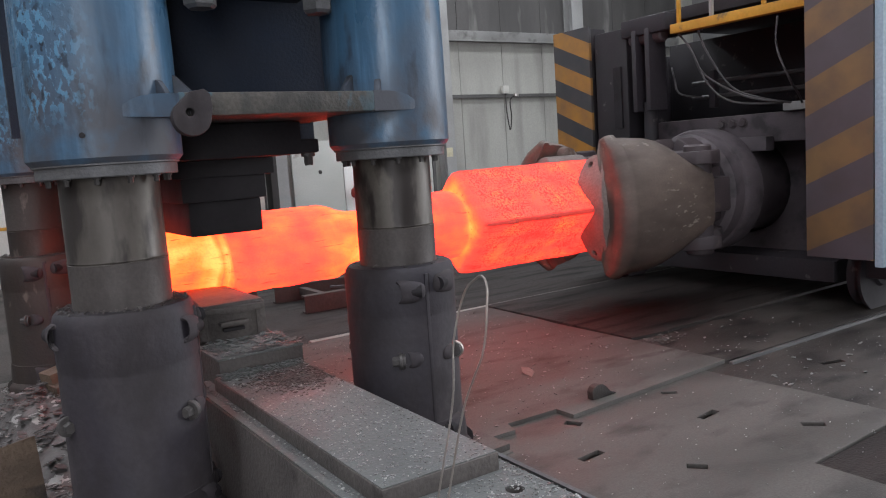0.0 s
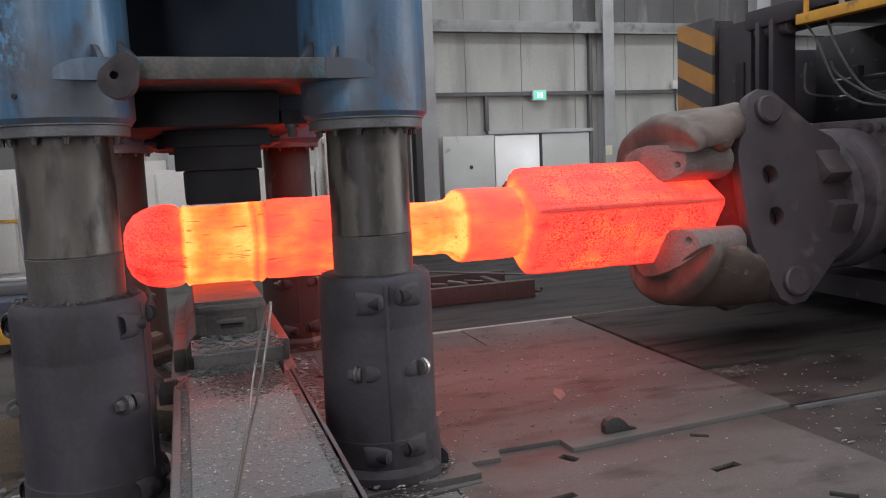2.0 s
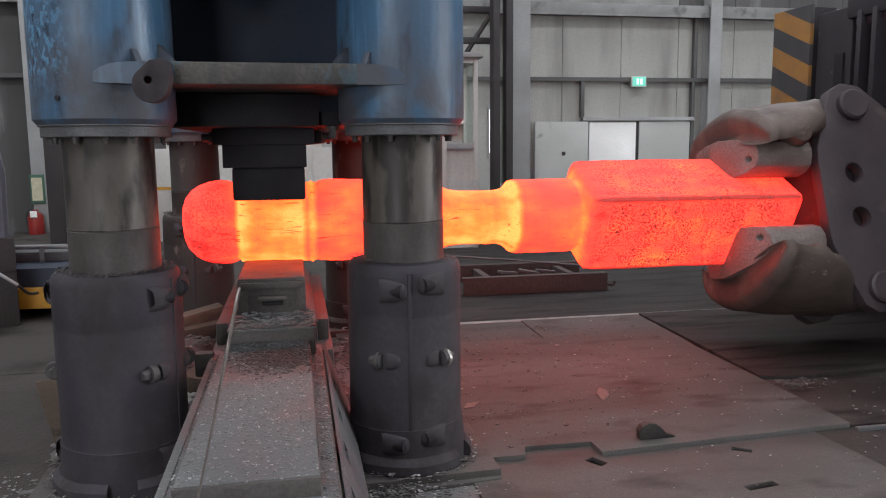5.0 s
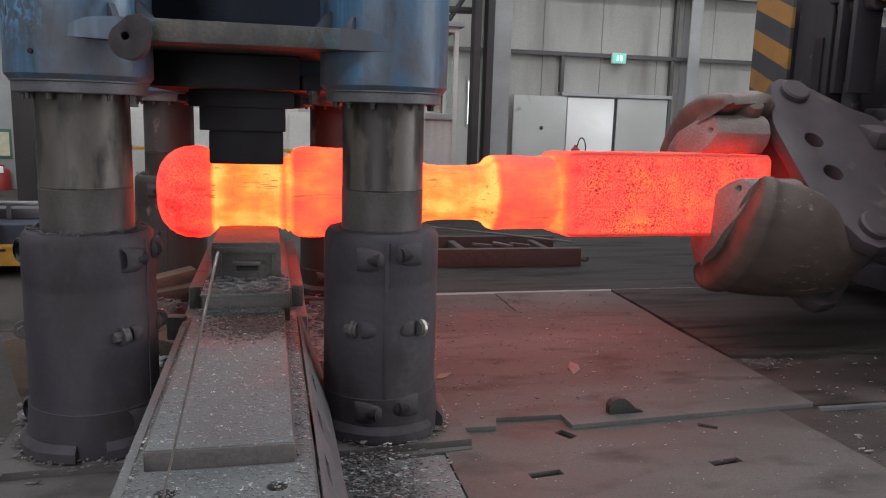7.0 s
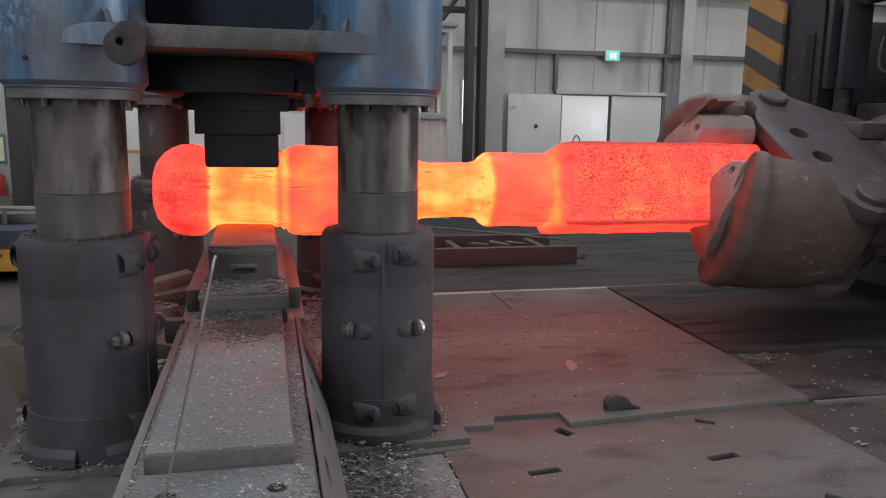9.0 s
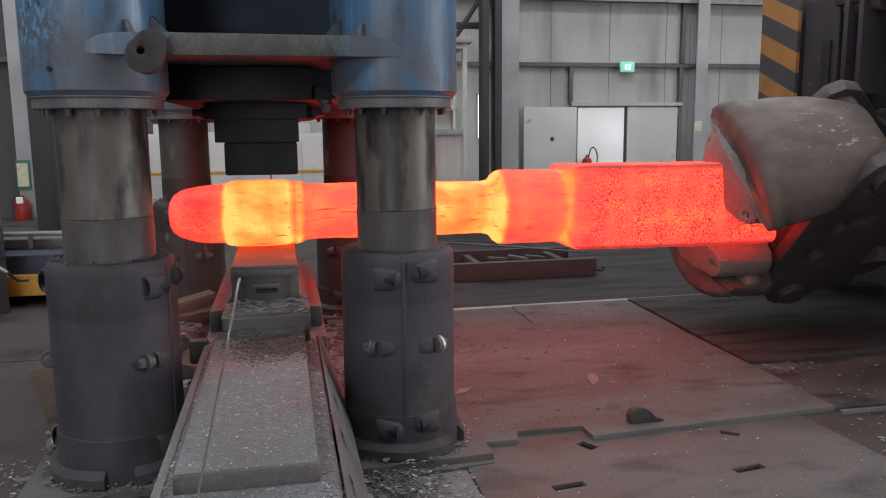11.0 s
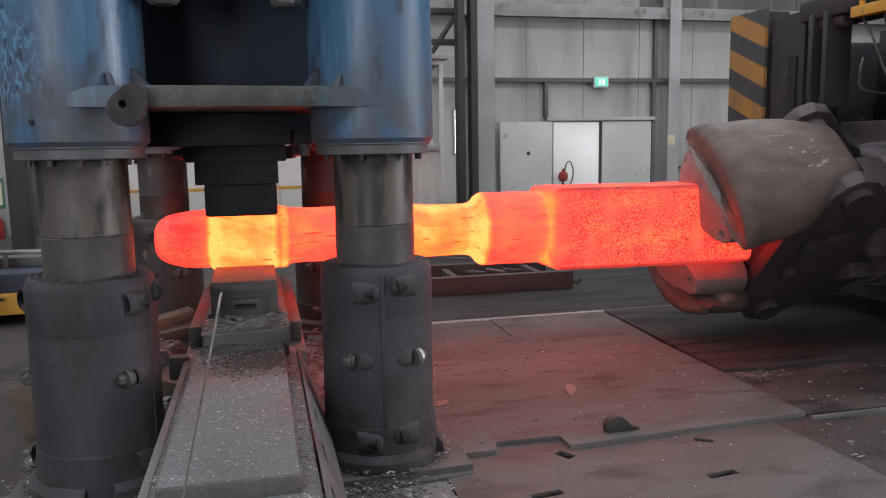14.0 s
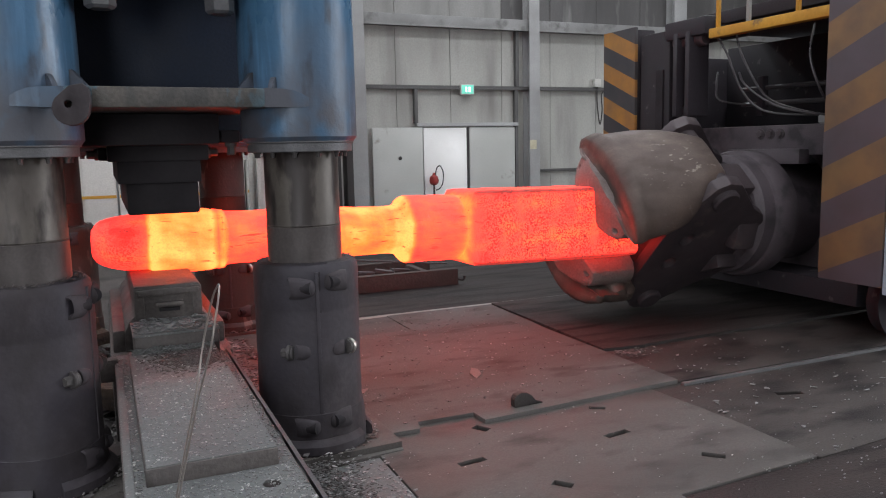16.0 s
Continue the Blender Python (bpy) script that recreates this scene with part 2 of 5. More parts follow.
M["blue_edge"] = surface("chipped_blue_edge", (0.050, 0.048, 0.046), (0.110, 0.100, 0.088), 8.0, (0.5, 0.78), 0.05, 0.4, 60, (0.055, 0.115, 0.15), (0.56, 0.62), 10.0, (1.6, 1.6, 0.7), depth=0.004, where=(3.0, 3.0, 0.42, 0.58))
M["flange"] = surface("grey_flange_steel", (0.105, 0.105, 0.112), (0.15, 0.147, 0.147), 3.0, (0.5, 0.7), 0.2, 0.15, 60)
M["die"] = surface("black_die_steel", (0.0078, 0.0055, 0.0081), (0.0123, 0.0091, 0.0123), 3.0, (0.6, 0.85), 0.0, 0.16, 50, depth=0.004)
M["anvil"] = surface("scaled_anvil_steel", (0.085, 0.075, 0.072), (0.13, 0.115, 0.108), 4.0, (0.5, 0.75), 0.1, 0.3, 50, (0.05, 0.042, 0.04), (0.6, 0.7), 6.0)
M["beam"] = surface("scale_dusted_steel", (0.122, 0.127, 0.127), (0.160, 0.166, 0.163), 3.0, (0.5, 0.75), 0.1, 0.3, 90, (0.26, 0.262, 0.258), (0.63, 0.66), 60.0, depth=0.004)
M["bolt"] = surface("bolt_steel", (0.065, 0.06, 0.06), (0.11, 0.10, 0.097), 8.0, (0.45, 0.7), 0.2, 0.2, 60)
M["chrome"] = surface("bright_nut_steel", (0.55, 0.53, 0.5), (0.4, 0.37, 0.34), 10.0, (0.3, 0.45), 0.8, 0.1, 60)
M["jaw"] = surface("heat_worn_jaw_steel", (0.150, 0.110, 0.092), (0.086, 0.065, 0.058), 3.2, (0.5, 0.75), 0.1, 0.22, 60, (0.28, 0.24, 0.21), (0.615, 0.66), 18.0, (0.8, 1.6, 1.0), depth=0.004, where=(1.7, 3.0, 0.46, 0.6))
M["pad"] = surface("scorched_pad_steel", (0.19, 0.15, 0.135), (0.27, 0.23, 0.215), 4.0, (0.55, 0.8), 0.1, 0.35, 50)
M["head"] = surface("dark_gripper_steel", (0.0829, 0.0638, 0.0694), (0.0538, 0.0426, 0.0482), 2.0, (0.48, 0.72), 0.1, 0.2, 60, (0.12, 0.095, 0.088), (0.62, 0.75), 6.0, depth=0.004)
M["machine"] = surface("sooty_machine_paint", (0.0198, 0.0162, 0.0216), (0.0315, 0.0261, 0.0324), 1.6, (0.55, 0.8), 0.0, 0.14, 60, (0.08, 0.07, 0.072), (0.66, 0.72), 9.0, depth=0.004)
M["stripe"] = striped("hazard_stripes", (0.34, 0.162, 0.025), (0.030, 0.033, 0.038), 0.385, -0.42, 1)
# Grimy stripes, also faded and greyed to put haze into their colours.
M["stripe_wide"] = striped("grimy_hazy_stripes", (0.195, 0.118, 0.054), (0.082, 0.071, 0.084), 0.55, 0.45, 1)
M["yellow"] = surface("yellow_rail_paint", (0.60, 0.32, 0.03), (0.5, 0.25, 0.03), 3.0, (0.5, 0.7), 0.0, 0.15, 40, (0.16, 0.1, 0.05), (0.6, 0.68), 7.0)
M["pale_blue"] = surface("pale_blue_paint", (0.30, 0.42, 0.52), (0.36, 0.46, 0.55), 3.0, (0.4, 0.6), 0.0, 0.1, 40)
M["hose"] = surface("grey_hose_rubber", (0.045, 0.040, 0.044), (0.085, 0.078, 0.080), 6.0, (0.35, 0.55), 0.0, 0.1, 60)
M["floor"] = surface("dusty_workshop_floor", (0.0480, 0.0420, 0.0390), (0.0930, 0.0810, 0.0750), 0.9, (0.6, 0.85), 0.0, 0.4, 60, (0.028, 0.025, 0.023), (0.49, 0.66), 1.7, depth=0.005)
M["plate"] = surface("rusty_floor_plate", (0.096, 0.088, 0.083), (0.146, 0.138, 0.131), 1.8, (0.6, 0.85), 0.05, 0.24, 110, (0.062, 0.051, 0.046), (0.52, 0.70), 3.4, (0.7, 1.7, 1), depth=0.005, vary=0.08)
M["plate_near"] = surface("dusty_steel_plate", (0.0810, 0.0737, 0.0688), (0.1255, 0.1157, 0.1085), 1.6, (0.55, 0.8), 0.05, 0.22, 110, (0.050, 0.045, 0.043), (0.52, 0.72), 3.0, (0.8, 1.7, 1), depth=0.005)
M["plate_dark"] = surface("oily_floor_plate", (0.026, 0.0215, 0.021), (0.060, 0.049, 0.045), 1.4, (0.55, 0.8), 0.0, 0.5, 60, (0.012, 0.0105, 0.0105), (0.50, 0.64), 2.8, (0.35, 2.0, 1), depth=0.006, vary=0.1)
M["rail"] = surface("polished_rail_head", (0.5, 0.48, 0.46), (0.36, 0.33, 0.31), 5.0, (0.3, 0.5), 0.7, 0.1, 50)
M["scale"] = surface("flaked_scale", (0.14, 0.13, 0.128), (0.07, 0.062, 0.06), 9.0, (0.4, 0.7), 0.1, 0.2, 60, (0.34, 0.325, 0.315), (0.60, 0.63), 9.0)
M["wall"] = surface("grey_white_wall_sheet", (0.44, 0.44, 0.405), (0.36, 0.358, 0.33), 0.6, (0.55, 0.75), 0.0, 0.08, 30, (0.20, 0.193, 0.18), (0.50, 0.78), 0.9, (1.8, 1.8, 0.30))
# Sooty sheet; shade of the high and left bays is painted into it.
M["wall_dim_sooty"] = surface("dim_sooty_wall_sheet", (0.1013, 0.0975, 0.0953), (0.0638, 0.0615, 0.0600), 0.8, (0.5, 0.7), 0.0, 0.08, 30, (0.24, 0.235, 0.225), (0.58, 0.75), 1.2, (1.6, 1.6, 0.35))
M["wall_plain"] = surface("plain_hall_wall", (0.19, 0.19, 0.19), (0.14, 0.14, 0.14), 0.4, (0.6, 0.8), 0.0, 0.05, 20)
M["frame"] = surface("grey_painted_steelwork", (0.38, 0.385, 0.38), (0.29, 0.29, 0.285), 1.2, (0.5, 0.7), 0.0, 0.1, 40)
M["girt"] = surface("dusty_grey_girt", (0.070, 0.068, 0.066), (0.12, 0.118, 0.115), 1.5, (0.5, 0.7), 0.0, 0.1, 40)
M["soot"] = surface("sooty_steelwork", (0.03, 0.027, 0.027), (0.055, 0.049, 0.048), 1.5, (0.6, 0.8), 0.0, 0.1, 40)
M["door"] = surface("pale_grey_door_sheet", (0.52, 0.53, 0.50), (0.45, 0.46, 0.43), 1.0, (0.45, 0.65), 0.0, 0.05, 40, (0.26, 0.24, 0.21), (0.66, 0.76), 3.0)
M["door_bright"] = surface("bright_zinc_door", (0.93, 0.93, 0.90), (0.86, 0.86, 0.83), 1.5, (0.25, 0.4), 0.0, 0.05, 40)
M["white"] = surface("cream_cabinet_paint", (0.60, 0.59, 0.55), (0.50, 0.49, 0.46), 1.5, (0.5, 0.7), 0.0, 0.08, 40)
M["red"] = surface("red_extinguisher_paint", (0.32, 0.030, 0.024), (0.24, 0.022, 0.02), 6.0, (0.3, 0.45))
M["paper"] = surface("pale_notice", (0.62, 0.58, 0.42), (0.5, 0.46, 0.32), 12.0)
M["green"] = surface("dark_green_board", (0.05, 0.13, 0.09), (0.07, 0.15, 0.10), 6.0)
M["rust"] = surface("rusty_beam_steel", (0.050, 0.034, 0.031), (0.078, 0.055, 0.050), 3.0, (0.6, 0.8), 0.0, 0.3, 40)
M["wood"] = surface("scorched_timber", (0.125, 0.086, 0.058), (0.066, 0.046, 0.036), 3.0, (0.6, 0.85), 0.0, 0.5, 50, (0.026, 0.020, 0.018), (0.54, 0.66), 5.0, squash=(0.5, 2.0, 2.0), vary=0.2)
M["tank"] = surface("slate_machine_paint", (0.130, 0.136, 0.170), (0.095, 0.096, 0.122), 2.0, (0.4, 0.6), 0.0, 0.1, 40)
M["navy"] = surface("navy_trolley_paint", (0.025, 0.035, 0.06), (0.035, 0.045, 0.07), 2.0, (0.5, 0.7))
M["pale_scale"] = surface("pale_scale_flakes", (0.26, 0.26, 0.255), (0.17, 0.168, 0.165), 20.0, (0.35, 0.6), 0.1, 0.1, 60, (0.46, 0.455, 0.445), (0.58, 0.62), 30.0)
# Steel lightened to put haze into the colour of the deep-set parts.
M["dusty"] = surface("haze_grey_machine_steel", (0.1127, 0.0920, 0.1023), (0.0736, 0.0598, 0.0678), 1.8, (0.55, 0.8), 0.0, 0.18, 60, (0.040, 0.033, 0.038), (0.54, 0.68), 4.0, depth=0.005)
M["plate_mid"] = surface("worn_grimy_plate", (0.0473, 0.0414, 0.0391), (0.0828, 0.0747, 0.0687), 1.5, (0.5, 0.75), 0.05, 0.3, 80, (0.024, 0.021, 0.021), (0.49, 0.66), 3.2, (0.7, 1.5, 1), depth=0.006)
# Darker copy of the machine paint that carries the shade between its parts.
M["machine_dark"] = surface("shade_black_machine_paint", (0.0147, 0.0125, 0.0160), (0.0251, 0.0209, 0.0257), 1.6, (0.55, 0.8), 0.0, 0.14, 60, (0.07, 0.06, 0.062), (0.66, 0.72), 9.0, depth=0.004)
# The wall sheet about a third darker, for the row above the beam.
M["wall_upper"] = surface("streaked_upper_wall_sheet", (0.29, 0.29, 0.275), (0.22, 0.218, 0.207), 0.6, (0.55, 0.75), 0.0, 0.08, 30, (0.13, 0.126, 0.12), (0.50, 0.78), 0.9, (1.8, 1.8, 0.30))
M["beam_grey"] = surface("dusty_grey_wall_beam", (0.27, 0.272, 0.265), (0.19, 0.19, 0.185), 1.4, (0.5, 0.7), 0.0, 0.1, 40, (0.11, 0.107, 0.103), (0.56, 0.7), 3.0)
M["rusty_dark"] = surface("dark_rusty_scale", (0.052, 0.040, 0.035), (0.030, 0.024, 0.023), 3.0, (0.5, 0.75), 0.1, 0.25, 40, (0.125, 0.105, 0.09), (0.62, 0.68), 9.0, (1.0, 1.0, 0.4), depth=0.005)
M["wire"] = surface("bent_rod_steel", (0.30, 0.27, 0.25), (0.20, 0.17, 0.15), 8.0, (0.35, 0.55), 0.5, 0.1, 60)
for key in ("floor", "plate", "plate_near", "plate_dark", "plate_mid"):
    M[key].node_tree.nodes["Principled BSDF"].inputs["Specular IOR Level"].default_value = 0.22
M["hot"] = glowing_steel("forging_hot_steel")
m, nt, sh = nodes("exit_sign_glow")
sh.inputs["Base Color"].default_value = (0.05, 0.4, 0.28, 1)
sh.inputs["Emission Color"].default_value, sh.inputs["Emission Strength"].default_value = (0.24, 0.72, 0.60, 1), 0.62
M["exit"] = m
m, nt, sh = nodes("sign_white_glow")
sh.inputs["Base Color"].default_value = (0.8, 0.9, 0.85, 1)
sh.inputs["Emission Color"].default_value, sh.inputs["Emission Strength"].default_value = (0.75, 1, 0.9, 1), 0.8
M["exit_mark"] = m
m, nt, sh = nodes("clear_window_glass")
sh.inputs["Base Color"].default_value, sh.inputs["Roughness"].default_value = (0.9, 0.95, 0.93, 1), 0.05
sh.inputs["Transmission Weight"].default_value, sh.inputs["IOR"].default_value = 1.0, 1.1
M["glass"] = m

# ---- mesh helpers ----


def finish(bm, sharp=32):
    bmesh.ops.recalc_face_normals(bm, faces=bm.faces)
    me = bpy.data.meshes.new("mesh")
    bm.to_mesh(me)
    bm.free()
    me.shade_smooth()
    me.set_sharp_from_angle(angle=radians(sharp))
    return me


def part(name, bm, material, parent=None, label="", m=None, sharp=32):
    """One mesh object from a bmesh or a mesh, under a thing or a part, or on its own."""
    me = bm if isinstance(bm, bpy.types.Mesh) else finish(bm, sharp)
    if not me.materials:
        me.materials.append(material)
    elif me.materials[0] is not material and me.materials[0].name != material.name:
        me = me.copy()
        me.materials[0] = material
    ob = new(name, me)
    if parent is not None:
        ob.parent = parent
    if m is not None:
        ob.matrix_basis = m
    if label:
        tagged(ob, label)
    return ob


def thing(name, label, category, group="", kind="", m=None):
    ob = new(name)
    if m is not None:
        ob.matrix_basis = m
    return tagged(ob, label, category, group, kind)


def box(x0, x1, y0, y1, z0, z1, bevel=0.0, bm=None, seg=2):
    own = bmesh.new()
    bmesh.ops.create_cube(own, size=1)
    bmesh.ops.transform(own, matrix=Matrix.LocRotScale(((x0 + x1) / 2, (y0 + y1) / 2, (z0 + z1) / 2), None, (x1 - x0, y1 - y0, z1 - z0)), verts=own.verts)
    if bevel:
        bmesh.ops.bevel(own, geom=list(own.edges), offset=bevel, segments=seg, affect="EDGES", profile=0.6)
    return joined(bm, own)


def joined(bm, own):
    if bm is None:
        return own
    me = bpy.data.meshes.new("tmp")
    own.to_mesh(me)
    own.free()
    bm.from_mesh(me)
    bpy.data.meshes.remove(me)
    return bm


def lathe(profile, n=48, bm=None, m=None):
    """A solid turned round z from (radius, z) pairs."""
    own = bmesh.new()
    rings = []
    for r, z in profile:
        if r <= 1e-6:
            rings.append([own.verts.new((0, 0, z))])
        else:
            rings.append([own.verts.new((r * math.cos(2 * math.pi * i / n), r * math.sin(2 * math.pi * i / n), z)) for i in range(n)])
    for a, b in zip(rings, rings[1:]):
        for i in range(n):
            j = (i + 1) % n
            if len(a) == 1 and len(b) == 1:
                continue
            if len(a) == 1:
                own.faces.new((a[0], b[i], b[j]))
            elif len(b) == 1:
                own.faces.new((a[i], a[j], b[0]))
            else:
                own.faces.new((a[i], a[j], b[j], b[i]))
    for ring in (rings[0], rings[-1]):
        if len(ring) > 1:
            own.faces.new(ring)
    if m is not None:
        bmesh.ops.transform(own, matrix=m, verts=own.verts)
    return joined(bm, own)


def disc_holes(cx, cy, r, n=20):
    return [(cx + r * math.cos(2 * math.pi * i / n), cy + r * math.sin(2 * math.pi * i / n)) for i in range(n)]


def slab(outline, thick, holes=(), m=None, bm=None, bevel=0.0):
    """A flat plate from a 2D outline with real holes, from z 0 to thick."""
    own = bmesh.new()
    for loop in (outline, *holes):
        vs = [own.verts.new((x, y, 0)) for x, y in loop]
        for a, b in zip(vs, vs[1:] + vs[:1]):
            own.edges.new((a, b))
    bmesh.ops.triangle_fill(own, use_beauty=True, use_dissolve=False, edges=list(own.edges))
    geo = bmesh.ops.extrude_face_region(own, geom=list(own.faces))["geom"]
    bmesh.ops.translate(own, vec=(0, 0, thick), verts=[v for v in geo if isinstance(v, bmesh.types.BMVert)])
    bmesh.ops.recalc_face_normals(own, faces=own.faces)
    if bevel:
        sharp = [e for e in own.edges if len(e.link_faces) == 2 and e.calc_face_angle(0) > 0.6]
        bmesh.ops.bevel(own, geom=sharp, offset=bevel, segments=2, affect="EDGES", profile=0.6)
    if m is not None:
        bmesh.ops.transform(own, matrix=m, verts=own.verts)
    return joined(bm, own)


def loft(sections, bm=None, caps=True):
    """A closed skin over rings of equal length."""
    own = bmesh.new()
    rings = [[own.verts.new(p) for p in ring] for ring in sections]
    n = len(rings[0])
    for a, b in zip(rings, rings[1:]):
        for i in range(n):
            own.faces.new((a[i], a[(i + 1) % n], b[(i + 1) % n], b[i]))
    if caps:
        own.faces.new(rings[0])
        own.faces.new(rings[-1])
    return joined(bm, own)


def tube(points, r, n=8, bm=None):
    """A round bar along a smooth line through the points."""
    pts = [Vector(p) for p in points]
    fine = []
    for i in range(len(pts) - 1):
        p0, p1, p2, p3 = pts[max(i - 1, 0)], pts[i], pts[i + 1], pts[min(i + 2, len(pts) - 1)]
        for k in range(6):
            t = k / 6
            fine.append(0.5 * (2 * p1 + (p2 - p0) * t + (2 * p0 - 5 * p1 + 4 * p2 - p3) * t * t + (3 * p1 - p0 - 3 * p2 + p3) * t ** 3))
    fine.append(pts[-1])
    rings = []
    up = Vector((0.3, 0.2, 1)).normalized()
    for i, p in enumerate(fine):
        d = (fine[min(i + 1, len(fine) - 1)] - fine[max(i - 1, 0)]).normalized()
        a = d.cross(up)
        a = a.normalized() if a.length > 1e-4 else Vector((1, 0, 0))
        b = d.cross(a)
        rings.append([p + r * (math.cos(2 * math.pi * k / n) * a + math.sin(2 * math.pi * k / n) * b) for k in range(n)])
    return loft(rings, bm)


def rounded_rect(hy, hz, c, x, steps=4, soft=0.75):
    """A ring in the yz plane at x: a rectangle with its corners cut back by c and eased, or an oval where c is 0."""
    if not c:
        n = 4 * (steps + 1)
        return [(x, hy * math.cos(2 * math.pi * (k + 0.5) / n), hz * math.sin(2 * math.pi * (k + 0.5) / n)) for k in range(n)]
    out = []
    for sy, sz, start in ((1, 1, 0), (-1, 1, 1), (-1, -1, 2), (1, -1, 3)):
        cy, cz = sy * (hy - c), sz * (hz - c)
        for k in range(steps + 1):
            a = math.pi / 2 * (start + k / steps)
            e = abs(math.cos(a)) ** soft, abs(math.sin(a)) ** soft
            out.append((x, cy + c * math.copysign(e[0], math.cos(a)), cz + c * math.copysign(e[1], math.sin(a))))
    return out


def roughen(bm, amount, size=6.0, seed=0.0):
    for v in bm.verts:
        v.co += amount * noise.noise_vector(v.co * size + Vector((seed, seed, seed)))
    return bm


def bolt(r, h, head=True):
    bm = lathe([(0, 0), (r * 1.5, 0), (r * 1.5, h * 0.25), (r * 1.45, h * 0.3), (0, h * 0.3)], 20)
    if head:
        lathe([(0, h * 0.28), (r * 1.05, h * 0.28), (r * 1.05, h * 0.85), (r * 0.9, h), (0, h)], 6, bm)
    return bm


def random_flakes(count, spot, size, seed, bm=None):
    """Thin curled flakes of scale laid where spot() says."""
    rnd = random.Random(seed)
    own = bm or bmesh.new()
    for _ in range(count):
        x, y, z = spot(rnd)
        s = size * rnd.uniform(0.35, 1.0) ** 1.5
        a0 = rnd.uniform(0, 6.28)
        n = rnd.choice((4, 5, 6))
        tx, ty = rnd.uniform(-0.3, 0.3), rnd.uniform(-0.3, 0.3)
        top, low = [], []
        for k in range(n):
            a = a0 + 6.283 * k / n
            r = s * rnd.uniform(0.5, 1.0)
            px, py = r * math.cos(a), 0.6 * r * math.sin(a)
            lift = abs(tx) * s * 0.5 + abs(ty) * s * 0.5 + tx * px + ty * py
            top.append(own.verts.new((x + px, y + py, z + lift + 0.003 + s * 0.03)))
            low.append(own.verts.new((x + px, y + py, z + lift * 0.9)))
        own.faces.new(top)
        for k in range(n):
            own.faces.new((low[k], low[(k + 1) % n], top[(k + 1) % n], top[k]))
    return own


# ---- the hall ----
X0, X1, Y0, YW, ZR = HALL
FLOOR_Z = -0.05
floor = part("floor", box(X0, X1, Y0, YW + 0.3, FLOOR_Z - 0.3, FLOOR_Z), M["floor"])
tagged(floor, "dusty dark grey concrete workshop floor", "floor", kind="structure")


def raised_floor():
    """The near floor around the plates, level with them."""
    for x0, x1, y0, y1 in ((-14, 0.95, -12, -1.70), (0.95, 6.2, -12, -3.42), (6.2, 14, -12, -1.70)):
        ob = part("pavement", box(x0, x1, y0, y1, FLOOR_Z, -0.012), M["floor"])
        tagged(ob, "dusty concrete floor level with the steel plates", "floor", kind="structure")
    for x0, x1, y0, y1 in ((-14, 0.9, -1.70, 0.600), (-14, 0.9, 0.620, 11)):
        ob = part("pavement", box(x0, x1, y0, y1, FLOOR_Z, -0.012), M["floor"])
        tagged(ob, "dusty concrete floor beside the press foundation", "floor", kind="structure")
    ob = part("pavement", box(0.9, 14, 1.42, 11, FLOOR_Z, -0.012), M["floor"])
    ob.data.materials[0] = M["plate_dark"]
    tagged(ob, "dark oily concrete floor behind the rail", "floor", kind="structure")


raised_floor()


def back_wall():
    wall = part("wall_back", box(X0, X1, YW, YW + 0.3, FLOOR_Z, ZR), M["wall"])
    tagged(wall, "grey white sheet metal hall wall with dust stains", "wall", kind="structure")
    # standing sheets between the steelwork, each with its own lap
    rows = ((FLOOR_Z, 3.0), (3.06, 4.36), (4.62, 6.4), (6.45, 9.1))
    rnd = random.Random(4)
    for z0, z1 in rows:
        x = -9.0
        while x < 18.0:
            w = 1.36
            part("panel", box(x + 0.006, x + w - 0.006, YW - 0.022 - rnd.uniform(0, 0.006), YW - 0.001, z0, z1, 0.004, seg=1), M["wall_dim_sooty" if z0 > 4.3 and x > 8.6 or z0 > 6 or x < -2.9 else "wall_upper" if z0 > 4.3 else "wall"], wall)
            x += w
    return wall


back_wall()


def i_section(x, y, z0, z1, w, d, name, material, label):
    bm = box(x - w / 2, x + w / 2, y - d, y - d + 0.03, z0, z1, 0.004)
    box(x - 0.015, x + 0.015, y - d + 0.03, y - 0.03, z0, z1, bm=bm)
    box(x - w / 2, x + w / 2, y - 0.03, y, z0, z1, 0.004, bm)
    return tagged(part(name, bm, material), label, "column", "hall columns", "structure")


for x, w in ((-4.52, 0.60), (-0.2, 0.42), (4.93, 0.40), (9.40, 0.28), (13.8, 0.4)):
    i_section(x, YW - 0.03, FLOOR_Z, ZR, w, 0.34, "wall_column", M["frame"], "grey painted steel wall column of the hall")
for z0, z1, d, mat, x0, x1 in ((4.36, 4.60, 0.24, "beam_grey", -9, 18), (2.98, 3.05, 0.10, "girt", -9, 18), (6.36, 6.5, 0.2, "girt", -9, 18), (2.13, 2.19, 0.14, "frame", 6.40, 9.05)):
    bm = box(x0, x1, YW - d - 0.03, YW - 0.031, z0, z1, 0.006)
    box(x0, x1, YW - d - 0.05, YW - d - 0.03, z0 - 0.02, z0 + 0.02, 0.003, bm)
    tagged(part("trim", bm, M[mat]), "horizontal grey steel wall beam", "beam", kind="structure")
for x, z0, z1 in ((6.40, 2.19, 2.98), (9.02, FLOOR_Z, 2.98), (9.05, 3.05, 4.36)):
    tagged(part("trim", box(x - 0.04, x + 0.04, YW - 0.15, YW - 0.031, z0, z1, 0.004), M["girt"]), "upright grey steel wall post", "post", kind="structure")


